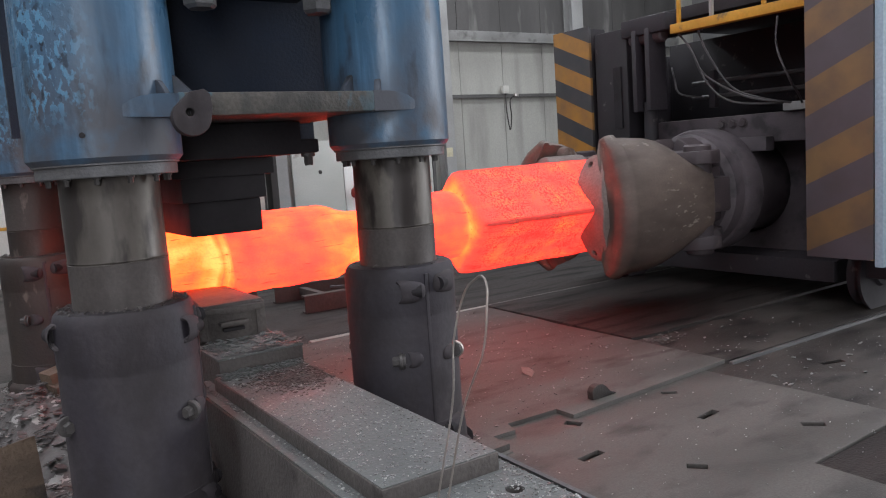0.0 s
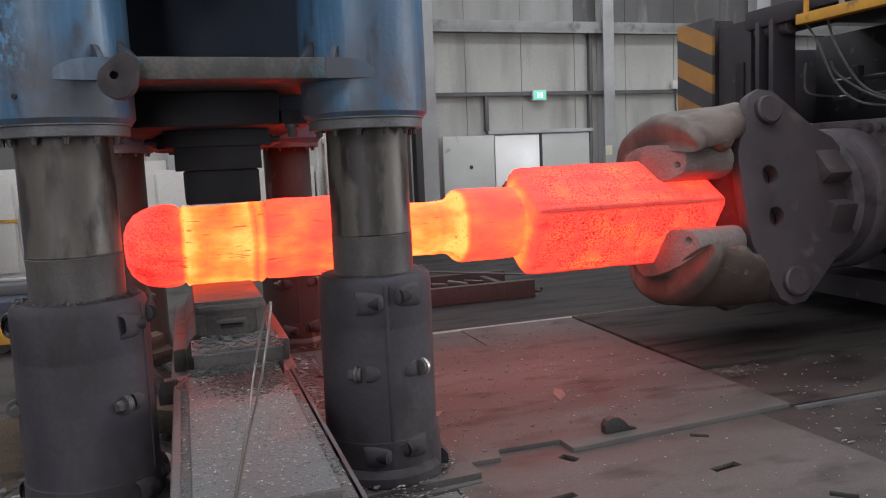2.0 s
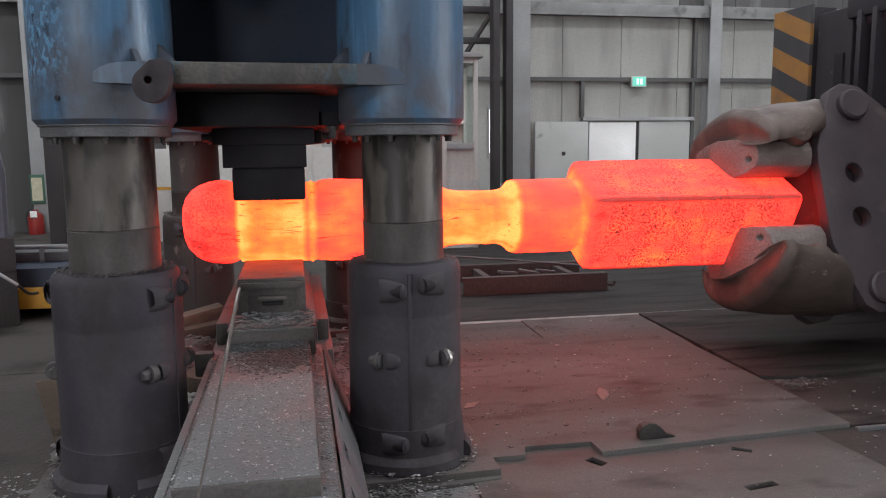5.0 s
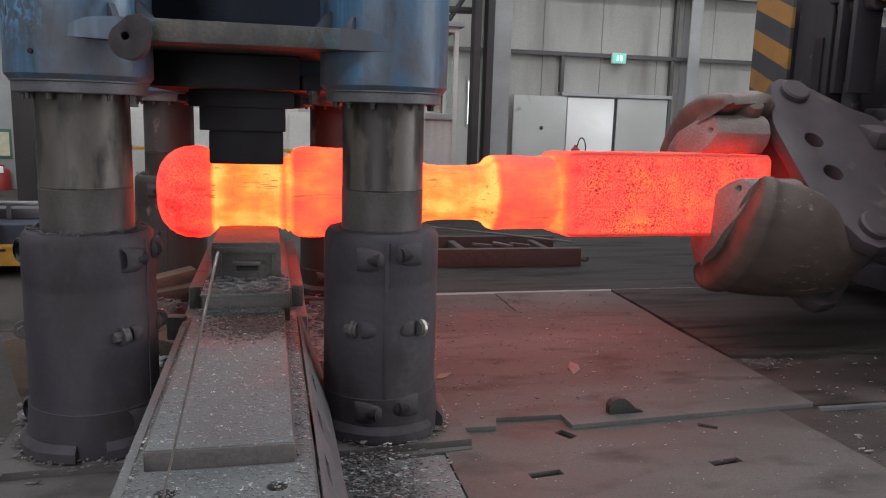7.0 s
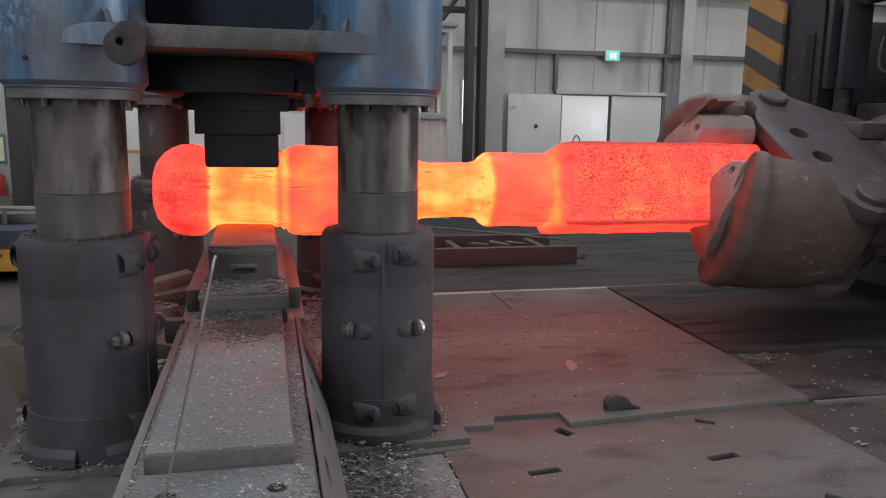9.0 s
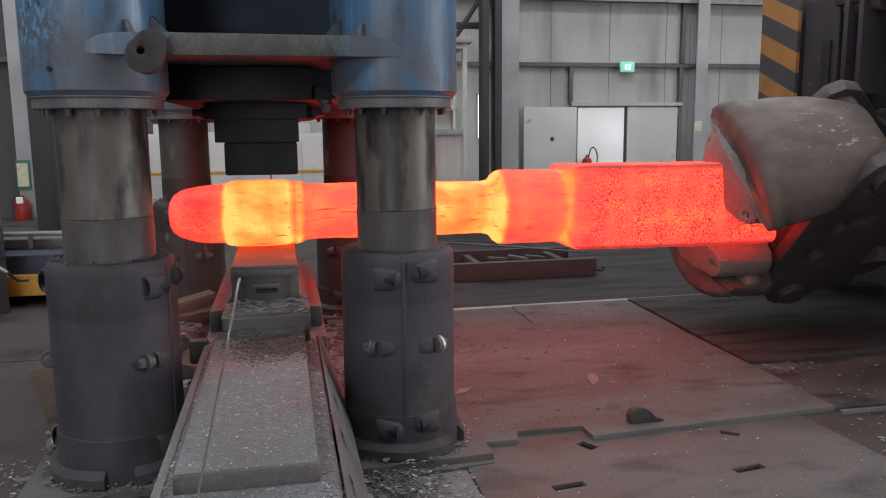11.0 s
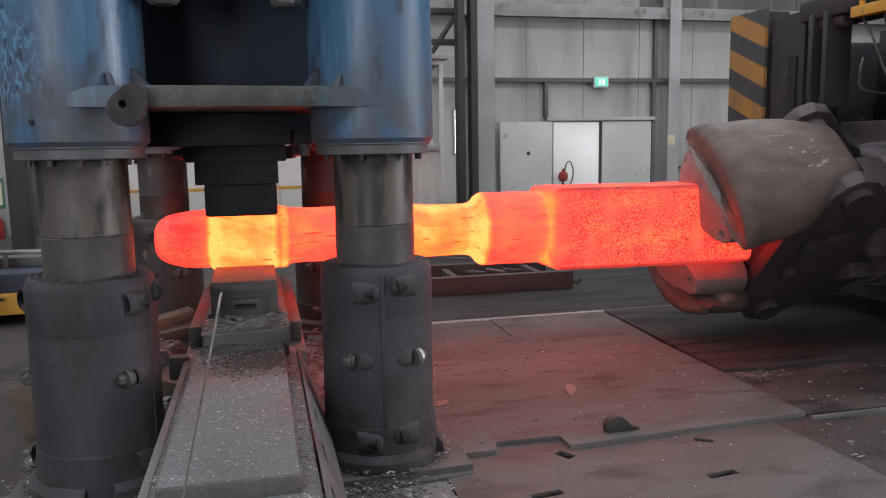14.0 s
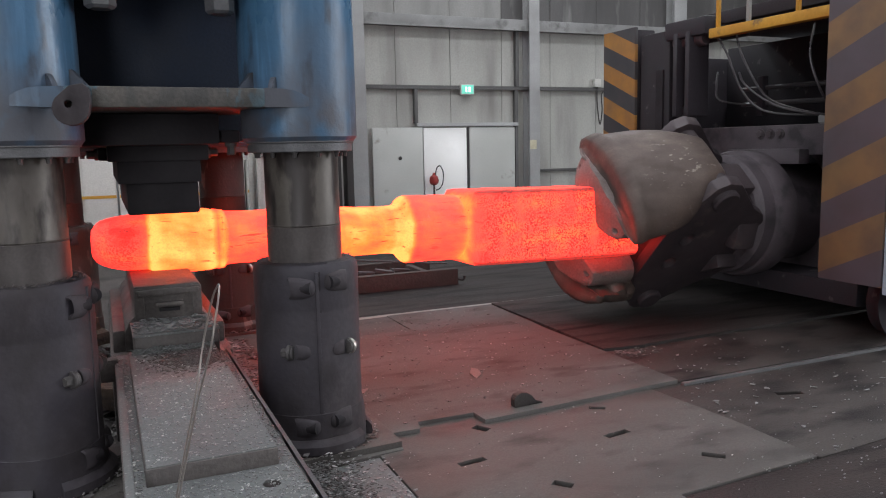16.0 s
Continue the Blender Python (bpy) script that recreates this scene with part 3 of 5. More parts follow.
def wall_door():
    d = thing("door_1", "pale grey double sheet metal hall door, partly bright", "door", kind="structure", m=pose(0, YW, 0))
    part("leaf", box(5.30, 6.52, -0.20, -0.16, 0.0, 2.09, 0.006), M["door"], d, "pale sliding leaf with a small hole")
    part("leaf", box(6.56, 7.66, -0.15, -0.11, 0.0, 2.08, 0.006), M["door_bright"], d, "bright zinc leaf")
    part("leaf", box(7.74, 8.96, -0.15, -0.11, 0.0, 2.09, 0.006), M["door"], d, "pale grey leaf")
    part("gap_strip", box(7.67, 7.73, -0.13, -0.10, 0.0, 2.09), M["soot"], d, "dark gap between the leaves")
    part("lock", lathe([(0, 0), (0.04, 0), (0.045, 0.012), (0.02, 0.02), (0, 0.02)], 16, m=pose(5.95, -0.20, 1.40, 90, 0, 0)), M["soot"], d, "small dark lock")
    return d


wall_door()


def exit_sign():
    s = thing("exit_sign", "small glowing green emergency exit sign on the wall beam", "sign", m=pose(7.68, YW - 0.145, 2.95))
    part("housing", box(-0.175, 0.175, -0.06, 0.0, -0.11, 0.13, 0.01), M["white"], s)
    part("face", box(-0.155, 0.155, -0.066, -0.061, -0.09, 0.11, 0.002), M["exit"], s, "glowing green face")
    part("mark", box(-0.06, -0.015, -0.072, -0.067, -0.05, 0.07), M["exit_mark"], s)
    part("mark", box(0.02, 0.075, -0.072, -0.067, -0.05, 0.07), M["exit_mark"], s)


exit_sign()


def wall_socket():
    s = thing("wall_switch_box", "small cream switch box with hanging cables on the wall", "switch box", m=pose(11.35, YW - 0.15, 3.08))
    part("case", box(-0.09, 0.09, -0.05, 0.05, -0.02, 0.18, 0.01), M["white"], s)
    part("cable", tube([(0, -0.02, 0), (-0.02, -0.03, -0.3), (0.02, -0.03, -0.7), (0.08, -0.03, -0.95), (0.14, -0.03, -0.6), (0.12, -0.03, -0.2), (0.3, -0.03, -0.05)], 0.016), M["soot"], s)
    part("plug", box(0.26, 0.4, -0.06, 0.0, -0.1, -0.02, 0.01), M["chrome"], s)


wall_socket()


def wall_extras():
    tagged(part("trim", box(9.56, 18, YW - 0.12, YW - 0.031, 0.98, 1.04, 0.006), M["girt"]), "low horizontal grey wall girt", "beam", kind="structure")
    n = thing("wall_notice", "small torn paper notice on the wall column", "notice", m=pose(9.36, YW - 0.372, 1.65))
    part("sheet", box(-0.1, 0.08, -0.006, -0.001, -0.11, 0.11, 0.002), M["paper"], n)
    v = thing("valve_stand", "thin steel stand with a red valve head and looped hose", "valve stand", m=pose(6.72, YW - 0.34, FLOOR_Z))
    part("stand", lathe([(0, 0), (0.14, 0), (0.14, 0.02), (0.022, 0.03), (0.022, 0.86), (0, 0.86)], 20), M["soot"], v)
    part("valve_head", lathe([(0, 0.82), (0.06, 0.82), (0.10, 0.86), (0.11, 0.93), (0.09, 1.01), (0.04, 1.05), (0.03, 1.10), (0, 1.10)], 24), M["red"], v, "red painted valve head")
    part("hose", tube([(0.02, -0.03, 1.05), (0.06, -0.05, 1.22), (0.14, -0.06, 1.25), (0.21, -0.06, 1.08), (0.19, -0.06, 0.86), (0.12, -0.05, 0.74), (0.03, -0.03, 0.70)], 0.014), M["soot"], v, "looped black hose")


wall_extras()


def closing_walls():
    for name, args in (("wall_left", (X0 - 0.3, X0, Y0, YW, FLOOR_Z, ZR)), ("wall_right", (X1, X1 + 0.3, -3.6, YW, FLOOR_Z, ZR)), ("wall_right", (X1, X1 + 0.3, Y0, -9.6, FLOOR_Z, ZR)),
                       ("wall_right", (X1, X1 + 0.3, -9.6, -3.6, 5.7, ZR))):
        tagged(part(name, box(*args), M["wall_plain"]), "plain grey hall wall", "wall", kind="structure")
    # the wall behind the camera, with its gate standing open
    bm = box(X0, -8.0, Y0 - 0.3, Y0, FLOOR_Z, ZR)
    box(-4.0, X1, Y0 - 0.3, Y0, FLOOR_Z, ZR, bm=bm)
    box(-8.0, -4.0, Y0 - 0.3, Y0, 5.6, ZR, bm=bm)
    tagged(part("wall_front", bm, M["wall_plain"]), "plain grey hall wall with an open gate", "wall", kind="structure")
    ys = [Y0 - 0.3] + [v for pair in ROOF_LIGHTS for v in pair] + [YW + 0.3]
    bm = None
    for a, b in zip(ys[::2], ys[1::2]):
        bm = box(X0, X1, a, b, ZR, ZR + 0.2, bm=bm)
    box(X0, -14.1, Y0, YW, ZR, ZR + 0.19, bm=bm)
    box(16.1, X1, Y0, YW, ZR, ZR + 0.19, bm=bm)
    tagged(part("ceiling", bm, M["wall_plain"]), "grey hall roof with long roof lights", "ceiling", kind="structure")
    tagged(part("ground", box(-120, 120, -160, 120, -0.6, -0.36), M["floor"]), "grey yard ground outside the hall", "ground", kind="structure")


closing_walls()

# ---- the forging press ----
CX, CY = 0.675, 1.53                  # column axes
press = thing("forging_press", "four-column hydraulic forging press, blue crosshead, scale-dusted grey sleeves", "forging press")


def sleeve_mesh():
    """Split clamp sleeve round a column foot, seam at -y."""
    return lathe([(0.205, 0.12), (0.27, 0.045), (0.297, 0.045), (0.298, 0.10), (0.296, 0.15), (0.289, 0.26), (0.286, 0.262), (0.283, 0.275),
                  (0.283, 0.80), (0.281, 0.812), (0.284, 0.824), (0.283, 1.0), (0.276, 1.035), (0.262, 1.052), (0.198, 1.056)], 72)


def lump_mesh(side, spec, bore, deep):
    """A cast lump laid round the sleeve from the seam (at -y) to its bored end: arc length, radius and height of each station."""
    rings, n = [], 18
    a_end, r_end = spec[-1]
    stations = [(a, r, 0.35 * (a / a_end) ** 3) for a, r in spec]
    stations += [(a_end + 0.006, r_end * 0.86, 1.0), (a_end + 0.003, bore * 1.12, 1.0), (a_end - 0.006, bore, 1.0), (a_end - deep, bore * 0.85, 1.0)]
    for a, r, lean in stations:
        ring = []
        for k in range(n):
            u = 6.2832 * k / n
            t = radians(-90) + side * (a - 1.1 * lean * r * math.cos(u)) / 0.285
            q = 0.281 + (0.62 if deep > 0.03 else 0.5) * r * math.cos(u)
            ring.append((q * math.cos(t), q * math.sin(t), r * math.sin(u)))
        rings.append(ring)
    return finish(roughen(roughen(loft(rings), 0.009, 9, side), 0.004, 24), 60)


EAR = ((0.022, 0.012), (0.026, 0.030), (0.042, 0.045), (0.08, 0.053), (0.125, 0.057), (0.150, 0.058), (0.165, 0.055))
BOSS = ((0.056, 0.010), (0.062, 0.024), (0.080, 0.034), (0.100, 0.039), (0.120, 0.041), (0.135, 0.040))


def foot_ring(gap, wide):
    """The flared ring round a sleeve foot, broken open over one stretch."""
    rings = []
    n = 60
    for k in range(n + 1):
        a = radians(gap + wide / 2 + (360 - wide) * k / n)
        rings.append([(r * math.cos(a), r * math.sin(a), z) for r, z in ((0.27, 0.046), (0.326, 0.046), (0.334, 0.058), (0.332, 0.098), (0.318, 0.116), (0.304, 0.128), (0.27, 0.128))])
    return roughen(loft(rings), 0.005, 9)


def column_mesh():
    return lathe([(0.197, 1.0), (0.197, 1.245), (0.2, 1.25), (0.197, 1.256), (0.197, 4.4), (0.0, 4.4)], 64)


col_me, low_me = finish(column_mesh()), finish(lathe([(0.1985, 1.03), (0.1985, 1.235), (0.2, 1.24), (0.197, 1.243)], 64))
slv_me = finish(roughen(sleeve_mesh(), 0.005, 6))
ear_me = {k: lump_mesh(k, EAR, 0.036, 0.05) for k in (-1, 1)}
boss_me = {k: lump_mesh(k, BOSS, 0.022, 0.02) for k in (-1, 1)}
plug_me = finish(lathe([(0, -0.06), (0.034, -0.06), (0.034, 0.004), (0.02, 0.008), (0, 0.008)], 16))
bolt_me = finish(bolt(0.024, 0.065))
ring_me = finish(lathe([(0.024, 0.0), (0.040, 0.0), (0.042, 0.003), (0.042, 0.015), (0.040, 0.018), (0.024, 0.018)], 24))
for sx, sy, turn in ((-1, -1, 70), (1, -1, 0), (-1, 1, 180), (1, 1, 180)):
    at = pose(sx * CX, sy * CY, 0)
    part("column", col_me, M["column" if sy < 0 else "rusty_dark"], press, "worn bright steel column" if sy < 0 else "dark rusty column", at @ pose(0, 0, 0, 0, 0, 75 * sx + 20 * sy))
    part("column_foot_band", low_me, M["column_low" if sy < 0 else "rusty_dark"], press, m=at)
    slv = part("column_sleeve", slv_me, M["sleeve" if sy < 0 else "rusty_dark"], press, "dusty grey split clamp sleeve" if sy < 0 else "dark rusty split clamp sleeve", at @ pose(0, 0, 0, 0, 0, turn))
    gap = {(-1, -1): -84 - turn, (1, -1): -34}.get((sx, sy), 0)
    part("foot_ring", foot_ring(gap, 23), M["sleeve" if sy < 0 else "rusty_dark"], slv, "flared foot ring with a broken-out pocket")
    for seam in (0, 180):
        face = pose(0, 0, 0, 0, 0, seam)
        part("seam_bar", roughen(box(-0.024, -0.004, -0.2885, -0.268, 0.135, 1.018, 0.004), 0.002, 20), M["sleeve"], slv, m=face)
        part("seam_shadow_strip", box(-0.004, 0.004, -0.2835, -0.268, 0.135, 1.018), M["die"], slv, "dark open seam", face)
        for side in (-1, 1):
            for z in (0.950, 0.205):
                part("clamp_ear", ear_me[side], M["sleeve"], slv, "cast clamp ear with a bolt pocket", face @ pose(0, 0, z + 0.012 * side))
                a = radians(-90) + side * 0.150 / 0.285
                place = face @ pose(0.275 * math.cos(a), 0.275 * math.sin(a), z + 0.012 * side, 0, 0, math.degrees(a) + side * 90)
                # Plug in the die black: the shade of the bore is its colour.
                part("ear_bolt", plug_me, M["die"], slv, "bolt end blackened for the shade in the ear bore", place @ pose(-0.045, 0, 0, 0, 90, 0))
            part("bolt_boss", boss_me[side], M["sleeve"], slv, m=face @ pose(0, 0, 0.60))
            a = radians(-90) + side * 0.150 / 0.285
            place = face @ pose(0.288 * math.cos(a), 0.288 * math.sin(a), 0.60, 0, 0, math.degrees(a) + side * 90)
            part("clamp_bolt", bolt_me, M["bolt"], slv, "hexagon clamp bolt", place @ pose(-0.002, 0, 0, 0, 90, 0))
            part("nut_ring", ring_me, M["chrome" if side == 1 and sx == 1 else "bolt"], slv, "bright worn nut ring" if side == 1 and sx == 1 else "dull steel nut ring", place @ pose(0.012, 0, 0, 0, 90, 0))
    # flakes heaped on the rim of the sleeve


    def rim(r):
        a, q = r.uniform(0, 6.28), r.uniform(0.205, 0.262)
        return q * math.cos(a), q * math.sin(a), 1.052 + r.uniform(0, 0.012)


    part("rim_scale", roughen(random_flakes(340 if sx < 0 else 60, rim, 0.012, 7 + sx + 2 * sy), 0.004, 30), M["column_low"], slv, "loose brown scale on the rim")["kind"] = "stuff"
    def heel(r):
        a, q = r.uniform(0, 6.28), r.uniform(0.30, 0.37)
        return q * math.cos(a), q * math.sin(a), 0.047 + r.uniform(0, 0.02)


    part("heel_scale", roughen(random_flakes(260, heel, 0.024, 17 + sx + 2 * sy), 0.004, 30), M["scale"], slv, "crumbled scale packed round the sleeve foot")["kind"] = "stuff"
    part("foot_plate", slab([(-0.40, -0.36), (0.42, -0.31), (0.40, 0.34), (-0.42, 0.36)], 0.058, bevel=0.006), M["plate_near"], press, "bent steel foot plate", pose(sx * CX, sy * CY, -0.011))

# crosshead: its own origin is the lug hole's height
crosshead = part("crosshead", box(-0.52, 0.52, -0.978, 0.978, -0.16, 2.0, 0.02), M["blue_dark"], press, "moving crosshead of blue steel darkened for the recess shade")
blue_me = finish(lathe([(0.2, -0.17), (0.285, -0.172), (0.303, -0.15), (0.303, 0.3), (0.300, 0.5), (0.298, 2.0), (0.2, 2.0)], 72))
flange_me = finish(lathe([(0.2, -0.226), (0.272, -0.226), (0.275, -0.222), (0.275, -0.182), (0.285, -0.178), (0.285, -0.172), (0.2, -0.172)], 72))
stud_me = finish(bolt(0.011, 0.03))
for sx in (-1, 1):
    for sy in (-1, 1):
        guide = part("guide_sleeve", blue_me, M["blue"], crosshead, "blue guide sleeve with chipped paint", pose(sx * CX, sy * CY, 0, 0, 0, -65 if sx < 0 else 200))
        part("flange_ring", flange_me, M["flange"], crosshead, "grey bolted flange ring", pose(sx * CX, sy * CY, 0))
        for k in range(12):
            a = 6.2832 * (k + 0.3) / 12
            part("flange_stud", stud_me, M["bolt"], crosshead, m=pose(sx * CX + 0.235 * math.cos(a), sy * CY + 0.235 * math.sin(a), -0.225, 180, 0, 0))


def web(sy):
    out = [(-0.44, -1.838), (0.44, -1.838), (0.47, -1.74), (0.46, -1.0), (-0.46, -1.0), (-0.47, -1.74)]
    return slab([(x, y * (1 if sy < 0 else -1)) for x, y in out], 0.094, bevel=0.012)


for sy in (-1, 1):
    part("tie_plate", roughen(web(sy), 0.003, 9), M["blue_edge"], crosshead, "thick tie plate with chipped blue paint", pose(0, 0, -0.008))
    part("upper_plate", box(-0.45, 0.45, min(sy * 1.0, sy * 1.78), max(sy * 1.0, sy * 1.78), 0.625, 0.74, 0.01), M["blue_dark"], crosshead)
    part("recess_wall", box(-0.80, 0.80, min(sy * 0.985, sy * 1.05), max(sy * 0.985, sy * 1.05), 0.08, 2.0), M["blue_dark"], crosshead, "recess wall with its shade put into the blue")
    for sx in (-1, 1):
        # wing of the tie plate that dies away on the sleeve
        wing = loft([[(sx * x, sy * (y - 1.75), z) for y, z in ((f, hi), (1.60, hi), (1.60, lo), (f, lo))] for x, f, lo, hi in ((0.438, 1.838, -0.007, 0.085), (0.52, 1.8375, -0.006, 0.083), (0.58, 1.8365, -0.005, 0.076), (0.62, 1.835, -0.004, 0.062), (0.65, 1.833, -0.002, 0.044), (0.68, 1.826, 0.004, 0.028))])
        bmesh.ops.recalc_face_normals(wing, faces=wing.faces)
        part("plate_wing", roughen(wing, 0.002, 9), M["blue"], crosshead, "tapering wing of the tie plate", pose(0, sy * 1.75, 0))
        # gusset fins above the tie plate, set round the sleeve
        for a, far, h in ((-54, 0.35, 0.055), (-28, 0.385, 0.085)):
            ang = (a if sx < 0 else -180 - a) * (1 if sy < 0 else -1)
            fin = slab([(0.285, 0), (far, 0), (far - 0.01, 0.02), (0.315, h), (0.285, h + 0.012)], 0.03, (), pose(0, 0.015, 0, 90, 0, 0), bevel=0.006)
            part("gusset", fin, M["blue_grime"], crosshead, m=pose(sx * CX, sy * CY, 0.083, 0, 0, ang))
for x in (-0.262, 0.274):
    part("hanging_nut", lathe([(0, 0.448), (0.055, 0.448), (0.07, 0.462), (0.07, 0.585), (0.09, 0.586), (0.09, 0.63), (0, 0.63)], 6), M["flange"], crosshead, "pale hexagon nut under the upper plate", pose(x, -1.665, 0))
lug_out = [(0.074 * math.cos(radians(a)), 0.074 * math.sin(radians(a)) - 0.022) for a in range(110, 331, 20)] + [(0.088, 0.0), (0.092, 0.05), (0.075, 0.072), (0.02, 0.074)]
part("lifting_lug", slab(lug_out, 0.075, [disc_holes(-0.004, -0.002, 0.016, 14)], pose(0, 0, 0, 90, 0, 0), bevel=0.006), M["sleeve"], crosshead, "dark lifting lug with an eye hole",
     pose(-0.412, -1.845, 0.005, 0, -12, -6))
part("grease_nipple", lathe([(0, 0), (0.011, 0), (0.011, 0.008), (0, 0.01)], 12), M["die"], crosshead, m=pose(-0.80, -1.806, -0.065, 90, 0, -22))
# Web in the die black, which paints the shade under the crosshead.
part("lower_web", roughen(box(-0.45, 0.285, -1.32, 1.32, -0.173, -0.012, 0.006), 0.004, 6), M["die"], crosshead, "underside web blackened for its shade")
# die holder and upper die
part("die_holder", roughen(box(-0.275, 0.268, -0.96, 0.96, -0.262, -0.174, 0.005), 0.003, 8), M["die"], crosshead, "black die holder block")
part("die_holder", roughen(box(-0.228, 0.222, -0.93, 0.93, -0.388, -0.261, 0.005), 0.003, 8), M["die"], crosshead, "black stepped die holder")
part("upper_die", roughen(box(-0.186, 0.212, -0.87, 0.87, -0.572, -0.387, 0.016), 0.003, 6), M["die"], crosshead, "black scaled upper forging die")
for sx in (-1, 1):
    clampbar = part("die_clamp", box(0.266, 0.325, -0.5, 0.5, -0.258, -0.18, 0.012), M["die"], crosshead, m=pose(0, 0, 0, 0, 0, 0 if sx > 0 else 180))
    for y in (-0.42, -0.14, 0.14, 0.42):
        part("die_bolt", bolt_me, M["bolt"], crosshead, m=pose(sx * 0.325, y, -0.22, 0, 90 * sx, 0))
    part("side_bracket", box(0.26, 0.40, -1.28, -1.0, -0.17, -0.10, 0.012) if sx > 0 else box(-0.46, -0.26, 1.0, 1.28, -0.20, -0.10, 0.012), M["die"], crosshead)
    part("bracket_bolt", bolt_me, M["bolt"], crosshead, m=pose(sx * 0.36, -sx * 1.22, -0.17, 180, 0, 0))


# ---- anvil, its seat and the slide beam toward the camera ----
def anvil_body():
    # waist-shaped block drawn out along y
    prof = [(-0.19, 0.0), (0.19, 0.0), (0.195, -0.05), (0.19, -0.17), (0.23, -0.21), (0.255, -0.27), (0.255, -0.40), (-0.255, -0.40), (-0.255, -0.27), (-0.23, -0.21), (-0.19, -0.17), (-0.195, -0.05)]
    bm = slab(prof, 1.60, m=pose(0, 0.80, 0.857, 90, 0, 0), bevel=0.014)
    return roughen(bm, 0.003, 7)


anvil = thing("anvil", "scaled steel lower forging anvil reddened by heat", "anvil")
part("body", anvil_body(), M["anvil"], anvil)
part("lip", box(-0.175, 0.18, -0.835, -0.795, 0.80, 0.835, 0.008), M["anvil"], anvil, "worn overhanging lip")
part("lifting_bar", box(-0.075, 0.085, -0.85, -0.795, 0.735, 0.758, 0.006), M["anvil"], anvil)
part("lifting_bar", box(-0.055, 0.065, -0.83, -0.795, 0.70, 0.72, 0.006), M["die"], anvil)
part("end_cheek", box(-0.19, -0.135, -0.815, -0.795, 0.66, 0.845, 0.008), M["anvil"], anvil)
part("end_cheek", box(0.14, 0.195, -0.815, -0.795, 0.66, 0.845, 0.008), M["anvil"], anvil)

seat = thing("press_bolster", "stepped dusty steel bolster block under the anvil", "bolster")
part("body", roughen(box(-0.34, 0.34, -1.0, 1.0, -0.012, 0.47, 0.02), 0.004, 5), M["anvil"], seat)
part("front_step", roughen(box(-0.215, 0.235, -1.22, -0.84, 0.455, 0.648, 0.014), 0.004, 7), M["anvil"], seat, "scale-covered step")
part("dust_layer", roughen(box(-0.222, 0.240, -1.226, -0.84, 0.644, 0.656, 0.004), 0.004, 9), M["beam"], seat, "grey scale dust caked on the step")
part("crust", random_flakes(230, lambda r: (r.uniform(-0.21, 0.23), r.uniform(-1.22, -0.86), 0.654 + 0.008 * r.random()), 0.040, 21), M["beam"], seat, "crust of loose scale")
for sx in (-1, 1):
    part("side_cheek", roughen(box(sx * 0.285 - 0.04, sx * 0.285 + 0.04, -0.78, 0.85, 0.46, 0.60, 0.025), 0.006, 6), M["anvil"], seat)

beam = thing("slide_beam", "grey steel slide beam covered in scale flakes", "steel beam")
part("body", slab([(-0.322, -3.75), (0.272, -3.75), (0.272, -1.005), (-0.322, -1.005)], 0.514, [disc_holes(0.148, -3.10, 0.03), disc_holes(-0.17, -3.10, 0.03)], pose(0, 0, -0.012), bevel=0.008), M["anvil"], beam)
part("top_plate", roughen(box(-0.250, 0.206, -2.945, -1.23, 0.502, 0.568, 0.007), 0.002, 6), M["anvil"], beam, "thick top plate under scale flakes")
part("dust_layer", roughen(box(-0.245, 0.201, -2.938, -1.24, 0.5675, 0.5725, 0.002), 0.0012, 14), M["beam"], beam, "grey scale dust caked on the plate")
part("dust_layer", slab([(-0.312, -3.74), (0.262, -3.74), (0.262, -1.02), (-0.312, -1.02)], 0.006, [disc_holes(0.148, -3.10, 0.032), disc_holes(-0.17, -3.10, 0.032)], pose(0, 0, 0.500)), M["beam"], beam, "grey scale dust caked on the beam")
part("edge_strip", roughen(box(-0.316, -0.285, -3.7, -1.3, 0.503, 0.512, 0.003), 0.002, 5), M["beam"], beam)
part("top_scale", random_flakes(1500, lambda r: (r.uniform(-0.235, 0.195), -1.25 - 1.68 * r.random() ** 1.3, 0.572), 0.0085, 31), M["pale_scale"], beam, "pale scale flakes lying on the plate")
part("top_scale", random_flakes(1100, lambda r: (r.choice((r.uniform(-0.31, -0.255), r.uniform(0.215, 0.262))), r.uniform(-3.6, -1.1), 0.506), 0.0095, 32), M["pale_scale"], beam)
part("top_scale", random_flakes(1300, lambda r: (r.uniform(-0.31, 0.26), r.uniform(-3.6, -2.96), 0.506), 0.008, 33), M["pale_scale"], beam)
part("dark_scale", random_flakes(1500, lambda r: (max(-0.22, min(0.19, r.gauss(0.055, 0.085))), max(-1.95, min(-1.30, r.gauss(-1.50, 0.11))), 0.5715), 0.017, 34), M["column_low"], beam, "dark patch of fresh scale")
part("scale_ridge", random_flakes(420, lambda r: (r.uniform(-0.235, 0.19), -1.255 - 0.09 * r.random() ** 1.6, 0.572 + 0.012 * r.random()), 0.024, 35), M["beam"], beam, "ridge of grey scale swept against the step")
part("clamp_hook", box(-0.40, -0.30, -1.18, -1.10, 0.40, 0.53, 0.02), M["anvil"], beam)
holes = [[(-0.13, y), (-0.085, y), (-0.085, y + 0.16), (-0.13, y + 0.16)] for y in (-3.4, -2.98, -2.56, -2.14, -1.72)]
